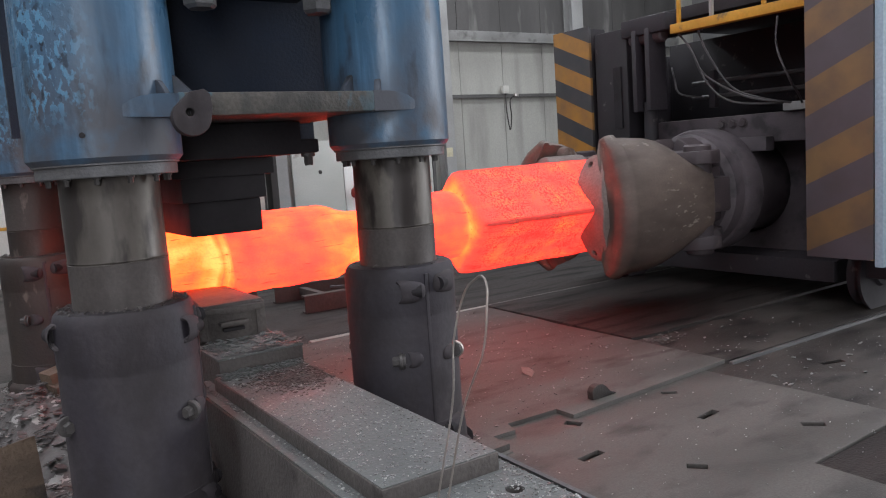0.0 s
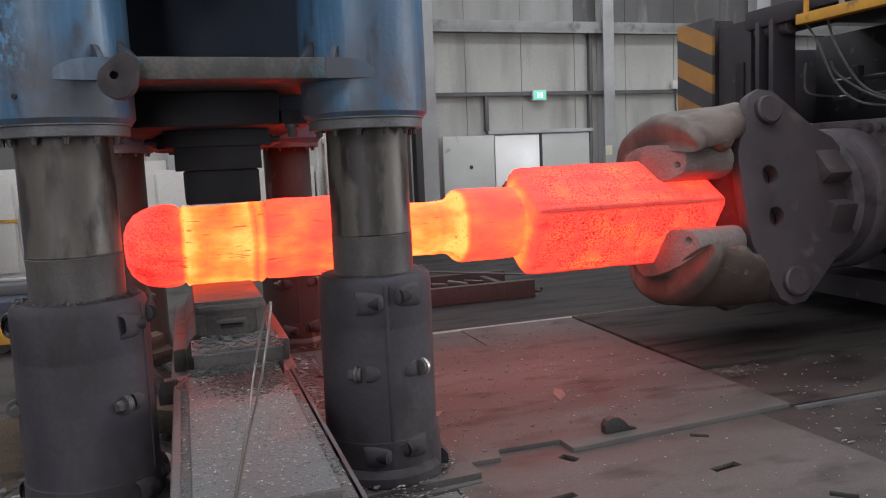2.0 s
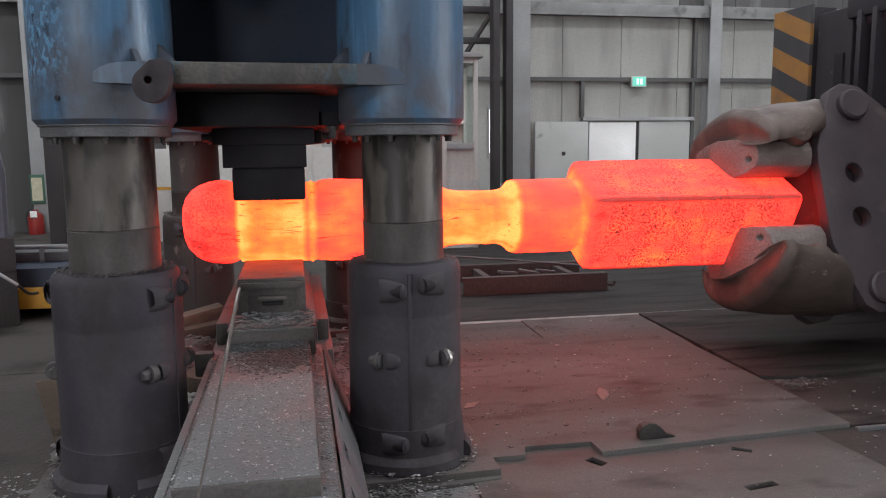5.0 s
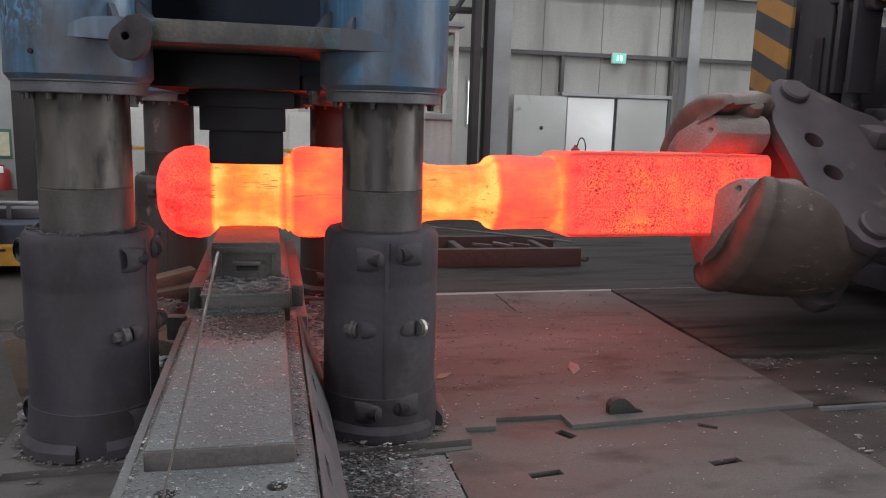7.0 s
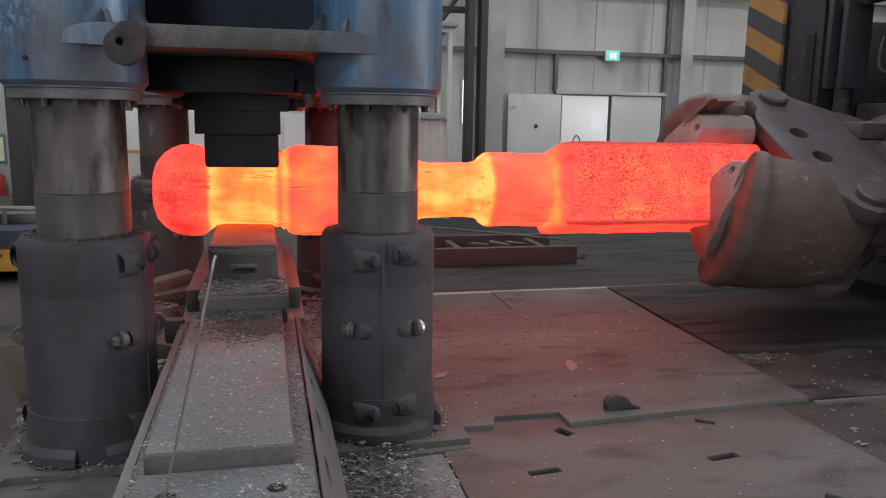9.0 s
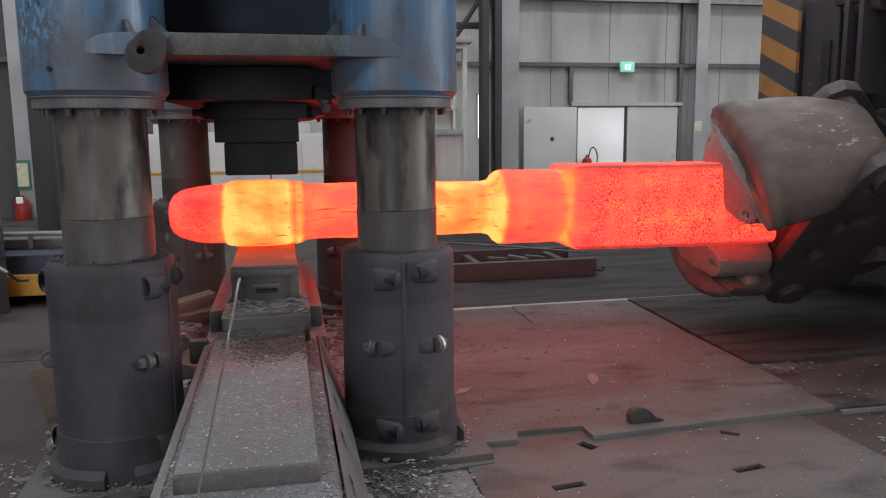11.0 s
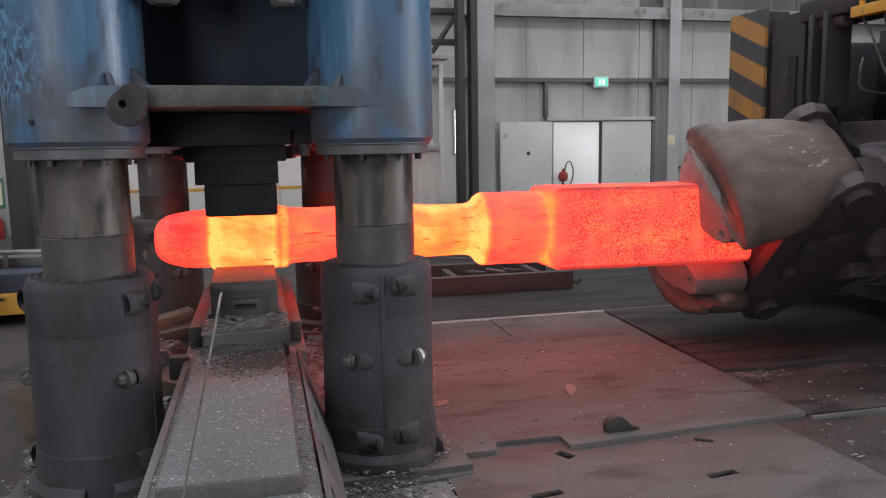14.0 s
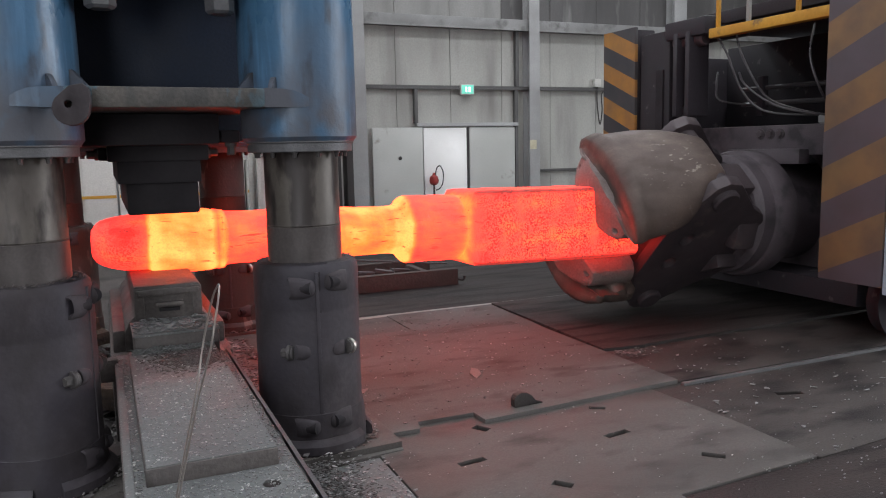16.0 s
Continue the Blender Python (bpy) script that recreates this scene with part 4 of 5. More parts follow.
part("guard_plate", slab([(-0.17, -3.75), (0.17, -3.75), (0.17, -1.1), (-0.17, -1.1)], 0.014, holes, pose(0, 0, 0)), M["flange"], beam, "slotted sloping side plate", pose(0.338, 0, 0.345, 0, 70, 0))


def bent_rod():
    bm = tube([(-0.170, -3.118, 0.503), (-0.154, -3.12, 0.58), (-0.089, -3.132, 0.857), (-0.048, -3.099, 1.034), (-0.016, -3.122, 1.171), (-0.003, -3.172, 1.222), (-0.002, -3.204, 1.229), (-0.008, -3.228, 1.205),
               (-0.019, -3.238, 1.152), (-0.048, -3.246, 1.025), (-0.089, -3.19, 0.854), (-0.15, -3.17, 0.595), (-0.172, -3.165, 0.503)], 0.0034, 8)
    ob = tagged(part("bent_wire_rod", bm, M["wire"]), "thin steel rod bent double, standing on the slide beam", "rod")
    return ob


bent_rod()

# ---- the hot workpiece: local x along the bar, local z its long side ----
SPANS = (
    ("rounded_end", ((-0.578, 0.06, 0.04, 0), (-0.572, 0.12, 0.085, 0), (-0.55, 0.185, 0.125, 0), (-0.51, 0.238, 0.152, 0), (-0.46, 0.275, 0.17, 0), (-0.40, 0.297, 0.183, 0), (-0.33, 0.305, 0.19, 0),
                     (-0.285, 0.300, 0.192, 0), (-0.25, 0.285, 0.194, 0), (-0.225, 0.262, 0.196, 0))),
    ("pressed_neck", ((-0.225, 0.262, 0.196, 0), (-0.205, 0.240, 0.20, 0.14), (-0.185, 0.220, 0.208, 0.13), (-0.14, 0.212, 0.214, 0.12), (0.0, 0.211, 0.217, 0.12), (0.10, 0.212, 0.217, 0.12), (0.175, 0.219, 0.212, 0.125), (0.215, 0.243, 0.202, 0.14),
                      (0.232, 0.236, 0.206, 0.14), (0.255, 0.260, 0.20, 0.15), (0.270, 0.253, 0.20, 0.16), (0.29, 0.283, 0.194, 0))),
    ("drawn_body", ((0.29, 0.283, 0.194, 0), (0.32, 0.298, 0.19, 0), (0.38, 0.304, 0.189, 0), (0.70, 0.304, 0.19, 0), (1.04, 0.299, 0.19, 0), (1.10, 0.272, 0.189, 0))),
    ("waist", ((1.10, 0.272, 0.189, 0), (1.14, 0.232, 0.189, 0), (1.20, 0.200, 0.189, 0), (1.28, 0.192, 0.187, 0), (1.40, 0.19, 0.186, 0), (1.54, 0.194, 0.187, 0), (1.585, 0.203, 0.196, 0), (1.61, 0.222, 0.217, 0))),
    ("collar", ((1.61, 0.222, 0.217, 0), (1.628, 0.243, 0.243, 0), (1.65, 0.258, 0.258, 0), (1.68, 0.264, 0.264, 0), (1.90, 0.263, 0.263, 0), (2.08, 0.263, 0.263, 0), (2.112, 0.255, 0.255, 0), (2.132, 0.262, 0.262, 0.16))),
    ("square_block", ((2.132, 0.262, 0.262, 0.16), (2.147, 0.280, 0.280, 0.09), (2.168, 0.292, 0.292, 0.05), (2.23, 0.296, 0.296, 0.036), (2.8, 0.298, 0.298, 0.034), (3.4, 0.298, 0.298, 0.034), (3.70, 0.295, 0.295, 0.04), (3.725, 0.28, 0.28, 0.05))))


def bar_span(spec, first, last):
    rings, prev = [], None
    for s in spec:
        if prev and s[0] - prev[0] > 0.12:
            k = int((s[0] - prev[0]) / 0.06)
            for i in range(1, k):
                mid = [p + (q - p) * i / k for p, q in zip(prev, s)]
                rings.append(rounded_rect(mid[2], mid[1], mid[3], mid[0], 5, 0.85))
        rings.append(rounded_rect(s[2], s[1], s[3], s[0], 5, 0.85))
        prev = s
    bm = loft(rings, caps=False)
    bm.verts.ensure_lookup_table()
    n = len(rings[0])
    if first:
        bm.faces.new(bm.verts[:n])
    if last:
        bm.faces.new(bm.verts[-n:])
    return roughen(roughen(bm, 0.007, 5), 0.003, 16)


bar = thing("hot_workpiece", "glowing orange hot steel shaft forging with a square end", "workpiece")
for name, spec in SPANS:
    part(name, bar_span(spec, name == "rounded_end", name == "square_block"), M["hot"], bar, sharp=50)

# ---- the forging manipulator ----
manip = thing("forging_manipulator", "dark sooty rail-bound forging manipulator with hazard-striped corner posts", "manipulator")
AXZ = 1.075                              # gripper axis height
# turning gripper head: origin on the bar axis, jaws at +z and -z
head = part("gripper_head", box(4.0, 5.0, -0.26, 0.26, -0.42, 0.42, 0.05), M["head"], manip, "turning gripper head of dark heat-worn steel")


def cheek(sy):
    out = [(3.87, 0.26), (3.88, 0.36), (3.98, 0.62), (4.06, 0.80), (4.16, 0.86), (4.30, 0.84), (4.42, 0.74), (4.66, 0.53), (4.82, 0.45), (4.89, 0.36), (4.89, -0.36), (4.82, -0.45), (4.66, -0.53), (4.42, -0.74), (4.30, -0.84), (4.16, -0.86), (4.06, -0.80),
           (3.98, -0.62), (3.88, -0.36), (3.87, -0.26)]
    return slab(out, 0.11, [disc_holes(4.15, 0.165, 0.072), disc_holes(4.15, -0.165, 0.072)], pose(0, 0.055 + sy * 0.36, 0, 90, 0, 0), bevel=0.018)


for sy in (-1, 1):
    part("cheek_plate", cheek(sy), M["head"], head, "thick cheek plate with two round holes")
for sz in (-1, 1):
    flip = pose(0, 0, 0, 0 if sz > 0 else 180, 0, 0)
    part("pivot_pin", lathe([(0, -0.47), (0.10, -0.47), (0.115, -0.455), (0.115, 0.455), (0.10, 0.47), (0, 0.47)], 32, m=pose(4.21, 0, 0.68, 90, 0, 0)), M["head"], head, "round pivot pin", flip)
    # curved claw: station x, outer height, thickness, half width, sag of the sides
    rings = []
    for x, zo, th, w, sag in ((3.30, 0.60, 0.11, 0.53, 0.16), (3.295, 0.655, 0.17, 0.57, 0.20), (3.31, 0.70, 0.20, 0.594, 0.225), (3.37, 0.745, 0.21, 0.602, 0.25), (3.405, 0.757, 0.21, 0.598, 0.25), (3.43, 0.752, 0.21, 0.574, 0.245), (3.52, 0.775, 0.22, 0.572, 0.25),
                              (3.62, 0.79, 0.23, 0.565, 0.24), (3.75, 0.80, 0.25, 0.555, 0.21), (3.86, 0.805, 0.28, 0.525, 0.17), (3.95, 0.81, 0.30, 0.465, 0.11), (4.06, 0.82, 0.30, 0.36, 0.04), (4.25, 0.81, 0.26, 0.27, 0.0), (4.32, 0.76, 0.16, 0.25, 0.0)):
        ring = []
        for k in range(13):
            u = -1 + k / 6
            ring.append((x + 0.10 * abs(u) ** 3 * max(0.0, (3.7 - x) / 0.4), w * u, zo - sag * abs(u) ** 2.2 - 0.36 * th * max(0, (abs(u) - 0.66) / 0.34) ** 2.2))
        for k in range(13):
            u = 1 - k / 6
            ring.append((x + 0.10 * abs(u) ** 3 * max(0.0, (3.7 - x) / 0.4), w * u * 0.96, zo - th - sag * abs(u) ** 2.2 + 0.36 * th * max(0, (abs(u) - 0.66) / 0.34) ** 2.2))
        rings.append(ring)
    claw = part("claw", roughen(loft(rings), 0.006, 5, sz), M["jaw"], head, "curved heat-worn gripper claw", flip, sharp=60)
    part("claw_pin", lathe([(0, -0.535), (0.05, -0.532), (0.085, -0.515), (0.102, -0.48), (0.105, -0.42), (0.105, 0.42), (0.102, 0.48), (0.085, 0.515), (0.05, 0.532), (0, 0.535)], 32, m=pose(3.70, 0, 0.46, 90, 0, 0)), M["jaw"], head, "rounded pin boss of the claw", flip)
    # V pad on the inside that holds a corner of the block
    prof = [(-0.445, 0.285), (-0.41, 0.225), (-0.34, 0.195), (-0.24, 0.185), (-0.20, 0.215), (0.0, 0.415), (0.20, 0.215), (0.24, 0.185), (0.34, 0.195), (0.41, 0.225), (0.445, 0.285), (0.45, 0.335), (0.43, 0.395), (0.30, 0.46), (0.15, 0.50), (0.0, 0.515), (-0.15, 0.50), (-0.30, 0.46), (-0.43, 0.395), (-0.45, 0.335)]
    pad = slab(prof, 0.56, [disc_holes(0.37, 0.29, 0.024, 12), disc_holes(-0.37, 0.29, 0.024, 12)],
               Matrix(((0, 0, 1, 3.25), (1, 0, 0, 0), (0, 1, 0, 0), (0, 0, 0, 1))), bevel=0.012)
    for v in pad.verts:
        if v.co.x < 3.4:
            v.co.x += 0.12 * max(0.0, (abs(v.co.y) - 0.16) / 0.27)
    part("grip_pad", roughen(pad, 0.004, 9), M["pad"], head, "scorched bolted grip pad", flip)
    part("pad_backing", roughen(box(3.42, 3.88, -0.28, 0.28, 0.47, 0.64, 0.04), 0.006, 6), M["jaw"], head, m=flip)
part("spindle_collar", lathe([(0, 4.85), (0.50, 4.85), (0.555, 4.90), (0.56, 5.02), (0.585, 5.025), (0.60, 5.05), (0.60, 5.24), (0.575, 5.28), (0, 5.28)], 56, m=pose(0, 0, 0, 0, 90, 0)), M["dusty"], head, "large round spindle collar")
for k in range(6):
    part("collar_block", box(4.62, 4.86, -0.16, 0.16, 0.40, 0.53, 0.03), M["head"], head, m=pose(0, 0, 0, 60 * k, 0, 0))
part("spindle", lathe([(0, 5.26), (0.47, 5.26), (0.47, 6.4), (0, 6.4)], 48, m=pose(0, 0, 0, 0, 90, 0)), M["dusty"], head)

# carriage
part("cross_beam", roughen(box(5.42, 5.75, -1.45, 0.85, 1.50, 1.78, 0.02), 0.003, 4), M["dusty"], manip, "heavy cross beam over the spindle")
for k in range(3):
    part("beam_bolt", finish(bolt(0.035, 0.03)), M["head"], manip, "bolt head on the cross beam", pose(5.42, 0.02 - 0.12 * k, 1.70, 0, -90, 0))
part("beam_cap", roughen(box(5.30, 5.44, -0.55, 0.35, 1.42, 1.56, 0.02), 0.004, 5), M["dusty"], manip, "thick bearing cap over the spindle")
part("spindle_frame", slab([(-1.4, 0.35), (1.4, 0.35), (1.4, 1.5), (-1.4, 1.5)], 0.5, [disc_holes(0, AXZ, 0.50, 32)], Matrix(((0, 0, 1, 5.76), (1, 0, 0, 0), (0, 1, 0, 0), (0, 0, 0, 1)))), M["dusty"], manip, "upright frame round the spindle")
part("body", box(6.6, 10.5, -1.35, 1.5, 0.4, 2.62, 0.04), M["machine"], manip, "sooty main body of the carriage")
part("under_frame", box(5.3, 10.5, -1.2, 1.35, 0.22, 0.42, 0.02), M["machine"], manip)
for y0, y1 in ((-1.85, -1.36), (1.46, 1.98)):
    part("side_frame", box(5.25, 10.5, y0 + 0.02, y1 - 0.02, 0.30, 2.6, 0.03), M["machine"], manip, "long side frame of the carriage")
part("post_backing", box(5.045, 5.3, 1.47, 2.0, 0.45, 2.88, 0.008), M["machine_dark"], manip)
part("corner_post", box(5.0, 5.04, 1.43, 2.01, 0.45, 2.90, 0.006), M["stripe"], manip, "orange and black hazard-striped corner post")
part("corner_panel", box(4.69, 5.20, -1.86, -1.315, 0.55, 3.3, 0.008), M["stripe_wide"], manip, "grimy hazard-striped corner panel, yellow and grey dulled by painted haze")
part("panel_edge", box(4.70, 5.9, -1.93, -1.865, 0.5, 3.3, 0.01), M["pale_blue"], manip, "pale blue painted edge")
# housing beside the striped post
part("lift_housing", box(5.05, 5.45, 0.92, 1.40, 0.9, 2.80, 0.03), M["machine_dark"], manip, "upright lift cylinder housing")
# Flat black strip on the housing, standing in for the shade of a slot.
part("slot_cover", box(5.03, 5.06, 1.0, 1.11, 1.75, 2.4), M["die"], manip, "black strip painting the shade of a slot")
for y in (0.62, 0.80):
    link = part("lift_link", slab([(-0.13, -0.72), (0.13, -0.72), (0.13, 0.1), (0.09, 0.17), (0, 0.2), (-0.09, 0.17), (-0.13, 0.1)], 0.06, (), pose(5.12, y, 2.62, 90, 0, 0), bevel=0.012), M["machine"], manip, "flat suspension link")
part("link_pin", lathe([(0, -0.22), (0.06, -0.22), (0.075, -0.2), (0.075, 0.2), (0.06, 0.22), (0, 0.22)], 24, m=pose(5.12, 0.68, 2.66, 90, 0, 0)), M["head"], manip)
part("lift_rod", lathe([(0, 1.3), (0.07, 1.3), (0.07, 2.0), (0, 2.0)], 24, m=pose(5.12, 0.68, 0)), M["machine_dark"], manip)
part("top_arm", box(5.0, 5.6, 0.35, 0.95, 2.68, 2.86, 0.03), M["machine"], manip)
for z in (2.02, 2.18):
    part("hydraulic_pipe", tube([(5.9, 0.75, z), (5.9, 0.2, z), (5.9, -0.5, z - 0.01), (5.95, -1.2, z)], 0.025), M["hose"], manip, "steel hydraulic pipe")
part("pipe_clamp", box(5.84, 5.92, 0.42, 0.50, 1.9, 2.3, 0.01), M["machine"], manip)
part("back_panel", box(6.30, 6.40, -1.3, 1.4, 1.78, 2.7, 0.01), M["machine_dark"], manip, "inner panel with its shade painted in")
part("roof_panel", box(5.2, 10.5, -1.8, 0.95, 2.78, 2.9, 0.01), M["machine"], manip)
rail = part("platform_rail", box(4.96, 5.06, -1.30, 0.26, 2.62, 2.71, 0.008), M["yellow"], manip, "yellow platform edge beam")
for y in (0.18, -0.2, -0.75):
    part("rail_post", box(4.985, 5.02, y - 0.016, y + 0.016, 2.71, 3.5, 0.004), M["yellow"] if y != -0.2 else M["frame"], manip, "platform guard rail post")
part("guard_rail", tube([(5.0, 0.26, 3.05), (5.0, -0.4, 3.05), (5.0, -1.2, 3.05)], 0.022), M["frame"], manip)
for pts in (((5.1, 0.3, 2.66), (5.0, 0.05, 2.45), (5.05, -0.1, 2.1), (5.1, -0.35, 1.9), (5.4, -0.72, 1.85)), ((5.1, 0.05, 2.66), (5.05, -0.1, 2.4), (5.1, -0.32, 2.05), (5.2, -0.55, 1.92), (5.4, -0.8, 1.84)),
            ((5.2, -0.75, 2.62), (5.1, -0.8, 2.35), (5.1, -0.92, 2.05), (5.3, -0.9, 1.88), (5.45, -0.82, 1.8)), ((5.3, 0.2, 2.3), (5.15, -0.05, 2.15), (5.1, -0.45, 1.95), (5.3, -0.7, 1.86)),
            ((5.5, 0.7, 2.35), (5.3, 0.5, 2.2), (5.25, 0.4, 2.05), (5.5, 0.3, 2.0))):
    part("hydraulic_hose", tube(pts, 0.0105), M["hose"], manip, "looping grey hydraulic hose")
part("hose_bundle", box(5.36, 5.46, -0.95, -0.68, 1.78, 1.86, 0.02), M["frame"], manip, "pale bundle of hose ends")
wheel_me = finish(lathe([(0, -0.07), (0.24, -0.07), (0.30, -0.065), (0.30, 0.045), (0.34, 0.05), (0.34, 0.075), (0.12, 0.075), (0.1, 0.1), (0, 0.1)], 40, m=pose(0, 0, 0, 90, 0, 0)))
for x in (5.5, 9.4):
    part("rail_wheel", wheel_me, M["machine"], manip, "flanged steel rail wheel", pose(x, -1.43, 0.318))
    part("rail_wheel", wheel_me, M["machine"], manip, "flanged steel rail wheel", pose(x, 1.36, 0.318, 0, 0, 180))

# ---- rails, floor plates and clutter on the floor ----
tagged(part("manipulator_rail", box(1.35, 14, 1.31, 1.39, -0.05, 0.018, 0.006), M["rail"]), "worn bright manipulator rail set in the floor", "rail", kind="structure")
tagged(part("manipulator_rail", box(3.2, 14, -1.675, -1.645, -0.05, 0.022, 0.005), M["flange"]), "worn bright manipulator rail set in the floor", "rail", kind="structure")


def floor_plate(name, outline, z, thick, mat, label, holes=()):
    bm = slab(outline, thick, holes, pose(0, 0, z - thick), bevel=0.004)
    return tagged(part(name, bm, M[mat]), label, "floor plate", "floor plates", "structure")


floor_plate("floor_plate", [(0.45, -1.66), (1.27, -1.665), (1.30, -1.56), (1.665, -1.565), (1.67, -1.71), (3.2, -1.612), (3.2, 0.12), (3.225, 0.44), (3.25, 1.28), (2.122, 1.28), (2.122, 0.63), (0.45, 0.66)], 0.03, 0.04, "plate",
            "rusty brown steel floor plate with a notched edge, reddened by the glow")
floor_plate("floor_plate", [(0.45, 0.666), (2.12, 0.638), (2.12, 1.28), (0.45, 1.28)], 0.022, 0.03, "plate_near", "pale dusty steel floor plate beside the rail")
floor_plate("floor_plate", [(3.205, -0.74), (3.57, -0.79), (3.62, -0.765), (9.5, -0.69), (9.5, 1.28), (3.26, 1.28), (3.23, 0.12)], 0.042, 0.052, "plate_dark", "dark oily floor plate with a raised edge under the manipulator")
floor_plate("floor_plate", [(3.205, -1.61), (9.5, -1.61), (9.5, -0.60), (3.205, -0.60)], 0.016, 0.026, "plate_mid", "worn brown floor plate beside the near rail")


def slot(x, y, l, w, a):
    c, s = math.cos(radians(a)), math.sin(radians(a))
    return [(x + c * u - s * v, y + s * u + c * v) for u, v in ((-l, -1.4 * w), (l, -1.4 * w), (l, 1.4 * w), (-l, 1.4 * w))]


floor_plate("floor_plate", [(0.95, -3.4), (2.07, -3.4), (2.067, -2.955), (3.0, -2.915), (3.005, -2.33), (2.95, -1.50), (0.95, -1.50)], 0.005, 0.03, "plate_near", "dusty steel floor plate with lifting slots and a worn edge",
            [slot(1.615, -1.765, 0.05, 0.022, -60), slot(1.358, -2.175, 0.08, 0.018, 6), slot(1.635, -2.615, 0.05, 0.02, -50), slot(2.268, -2.19, 0.085, 0.018, 8), slot(2.53, -2.67, 0.06, 0.02, -45), slot(2.42, -1.78, 0.05, 0.016, -35)])
floor_plate("floor_plate", [(3.008, -2.93), (6.2, -2.75), (6.2, -1.60), (2.96, -1.60)], 0.001, 0.026, "plate_mid", "worn grimy steel floor plate", [slot(3.7, -2.1, 0.09, 0.02, -20), slot(4.7, -2.3, 0.09, 0.02, 5)])
floor_plate("floor_plate", [(2.08, -2.965), (3.01, -2.935), (6.2, -2.76), (6.2, -4.6), (2.08, -4.4)], -0.002, 0.02, "plate_dark", "dark stained steel floor plate")
floor_plate("floor_plate", [(-1.9, -2.3), (-0.42, -2.2), (-0.42, -1.80), (-1.9, -1.85)], 0.01, 0.02, "plate_near", "bent steel plate beside the press foot")
floor_plate("floor_plate", [(0.52, -1.93), (1.09, -1.87), (1.10, -1.61), (0.53, -1.61)], 0.012, 0.02, "plate_near", "bent steel foot plate on the floor")


def floor_stop():
    prof = [(-0.075, 0), (-0.078, 0.05), (-0.06, 0.078), (-0.025, 0.09), (0.015, 0.085), (0.05, 0.06), (0.08, 0.025), (0.13, 0.008), (0.13, 0.0)]
    return tagged(part("floor_stop", slab(prof, 0.05, m=pose(2.0, -1.56, 0.03, 90, 0, 2), bevel=0.005), M["plate_mid"]), "small rounded steel stop on the floor plate", "stop")


floor_stop()
for x0, x1, y0, y1 in ((0.34, 0.945, -3.41, -1.62), (-1.25, -0.34, -3.0, -2.32)):
    bed = roughen(slab([(x0, y0), (x1, y0), (x1, y1), (x0, y1)], 0.012, (), pose(0, 0, -0.016)), 0.003, 8)
    tagged(part("scale_dust", bed, M["beam"]), "bed of fine grey scale dust on the floor", "scale dust", kind="stuff")
loose = random_flakes(2600, lambda r: (r.gauss(0.58, 0.12), r.uniform(-3.3, -1.2), 0.0 + 0.02 * r.random()), 0.017, 40)
random_flakes(240, lambda r: (1.0 + 2.2 * r.random() ** 1.6, r.uniform(-1.6, 1.2), 0.03), 0.02, 41, loose)
random_flakes(330, lambda r: (r.gauss(0.55, 0.12), r.uniform(-3.0, -1.9), 0.0), 0.018, 42, loose)
random_flakes(650, lambda r: (r.uniform(0.36, 0.75), r.uniform(-2.3, -0.3), 0.002 + r.random() * 0.03), 0.022, 43, loose)
random_flakes(800, lambda r: (r.uniform(-1.15, -0.36), r.gauss(-0.5, 0.75), r.random() * 0.05), 0.045, 44, loose)
random_flakes(260, lambda r: (r.uniform(-2.2, -0.4), r.uniform(-3.2, -1.6), -0.01), 0.03, 45, loose)
random_flakes(260, lambda r: (r.uniform(1.0, 4.5), r.uniform(-3.6, -1.7), 0.002), 0.012, 46, loose)
random_flakes(120, lambda r: (r.gauss(3.36, 0.10), r.gauss(-0.86, 0.06), 0.018), 0.03, 47, loose)
pale = random_flakes(330, lambda r: (r.uniform(1.0, 4.6), r.uniform(-3.4, -1.68), 0.003), 0.0085, 61)
random_flakes(650, lambda r: (0.9 + 2.2 * r.random() ** 1.4, r.uniform(-1.5, 1.2), 0.029), 0.012, 62, pale)
random_flakes(1500, lambda r: (r.uniform(0.40, 0.80), r.uniform(-3.3, -0.2), 0.012 + 0.03 * r.random()), 0.013, 63, pale)
random_flakes(900, lambda r: (r.uniform(-1.3, -0.4), r.uniform(-3.1, -1.3), 0.0), 0.013, 66, pale)
random_flakes(260, lambda r: (r.uniform(-2.4, -0.45), r.uniform(-3.0, -1.5), -0.008), 0.014, 64, pale)
random_flakes(200, lambda r: (r.uniform(2.6, 5.0), r.uniform(-4.2, -2.9), 0.0), 0.013, 65, pale)
random_flakes(55, lambda r: (r.uniform(3.0, 5.2), r.uniform(-2.9, -1.75), 0.002), 0.034, 67, pale)
random_flakes(46, lambda r: (r.uniform(3.3, 4.6), r.uniform(-1.5, -0.85), 0.017), 0.02, 68, pale)
random_flakes(60, lambda r: (r.uniform(1.0, 3.1), r.uniform(-1.3, 0.6), 0.030), 0.022, 69, pale)
random_flakes(500, lambda r: (r.uniform(0.42, 0.95), r.uniform(-3.4, -1.9), 0.01 + 0.02 * r.random()), 0.022, 70, pale)
tagged(part("pale_scale", pale, M["pale_scale"]), "pale chips of scale scattered over the floor plates", "scale flakes", kind="stuff")
tagged(part("loose_scale", loose, M["scale"]), "grey flakes of forging scale scattered over the floor", "scale flakes", kind="stuff")


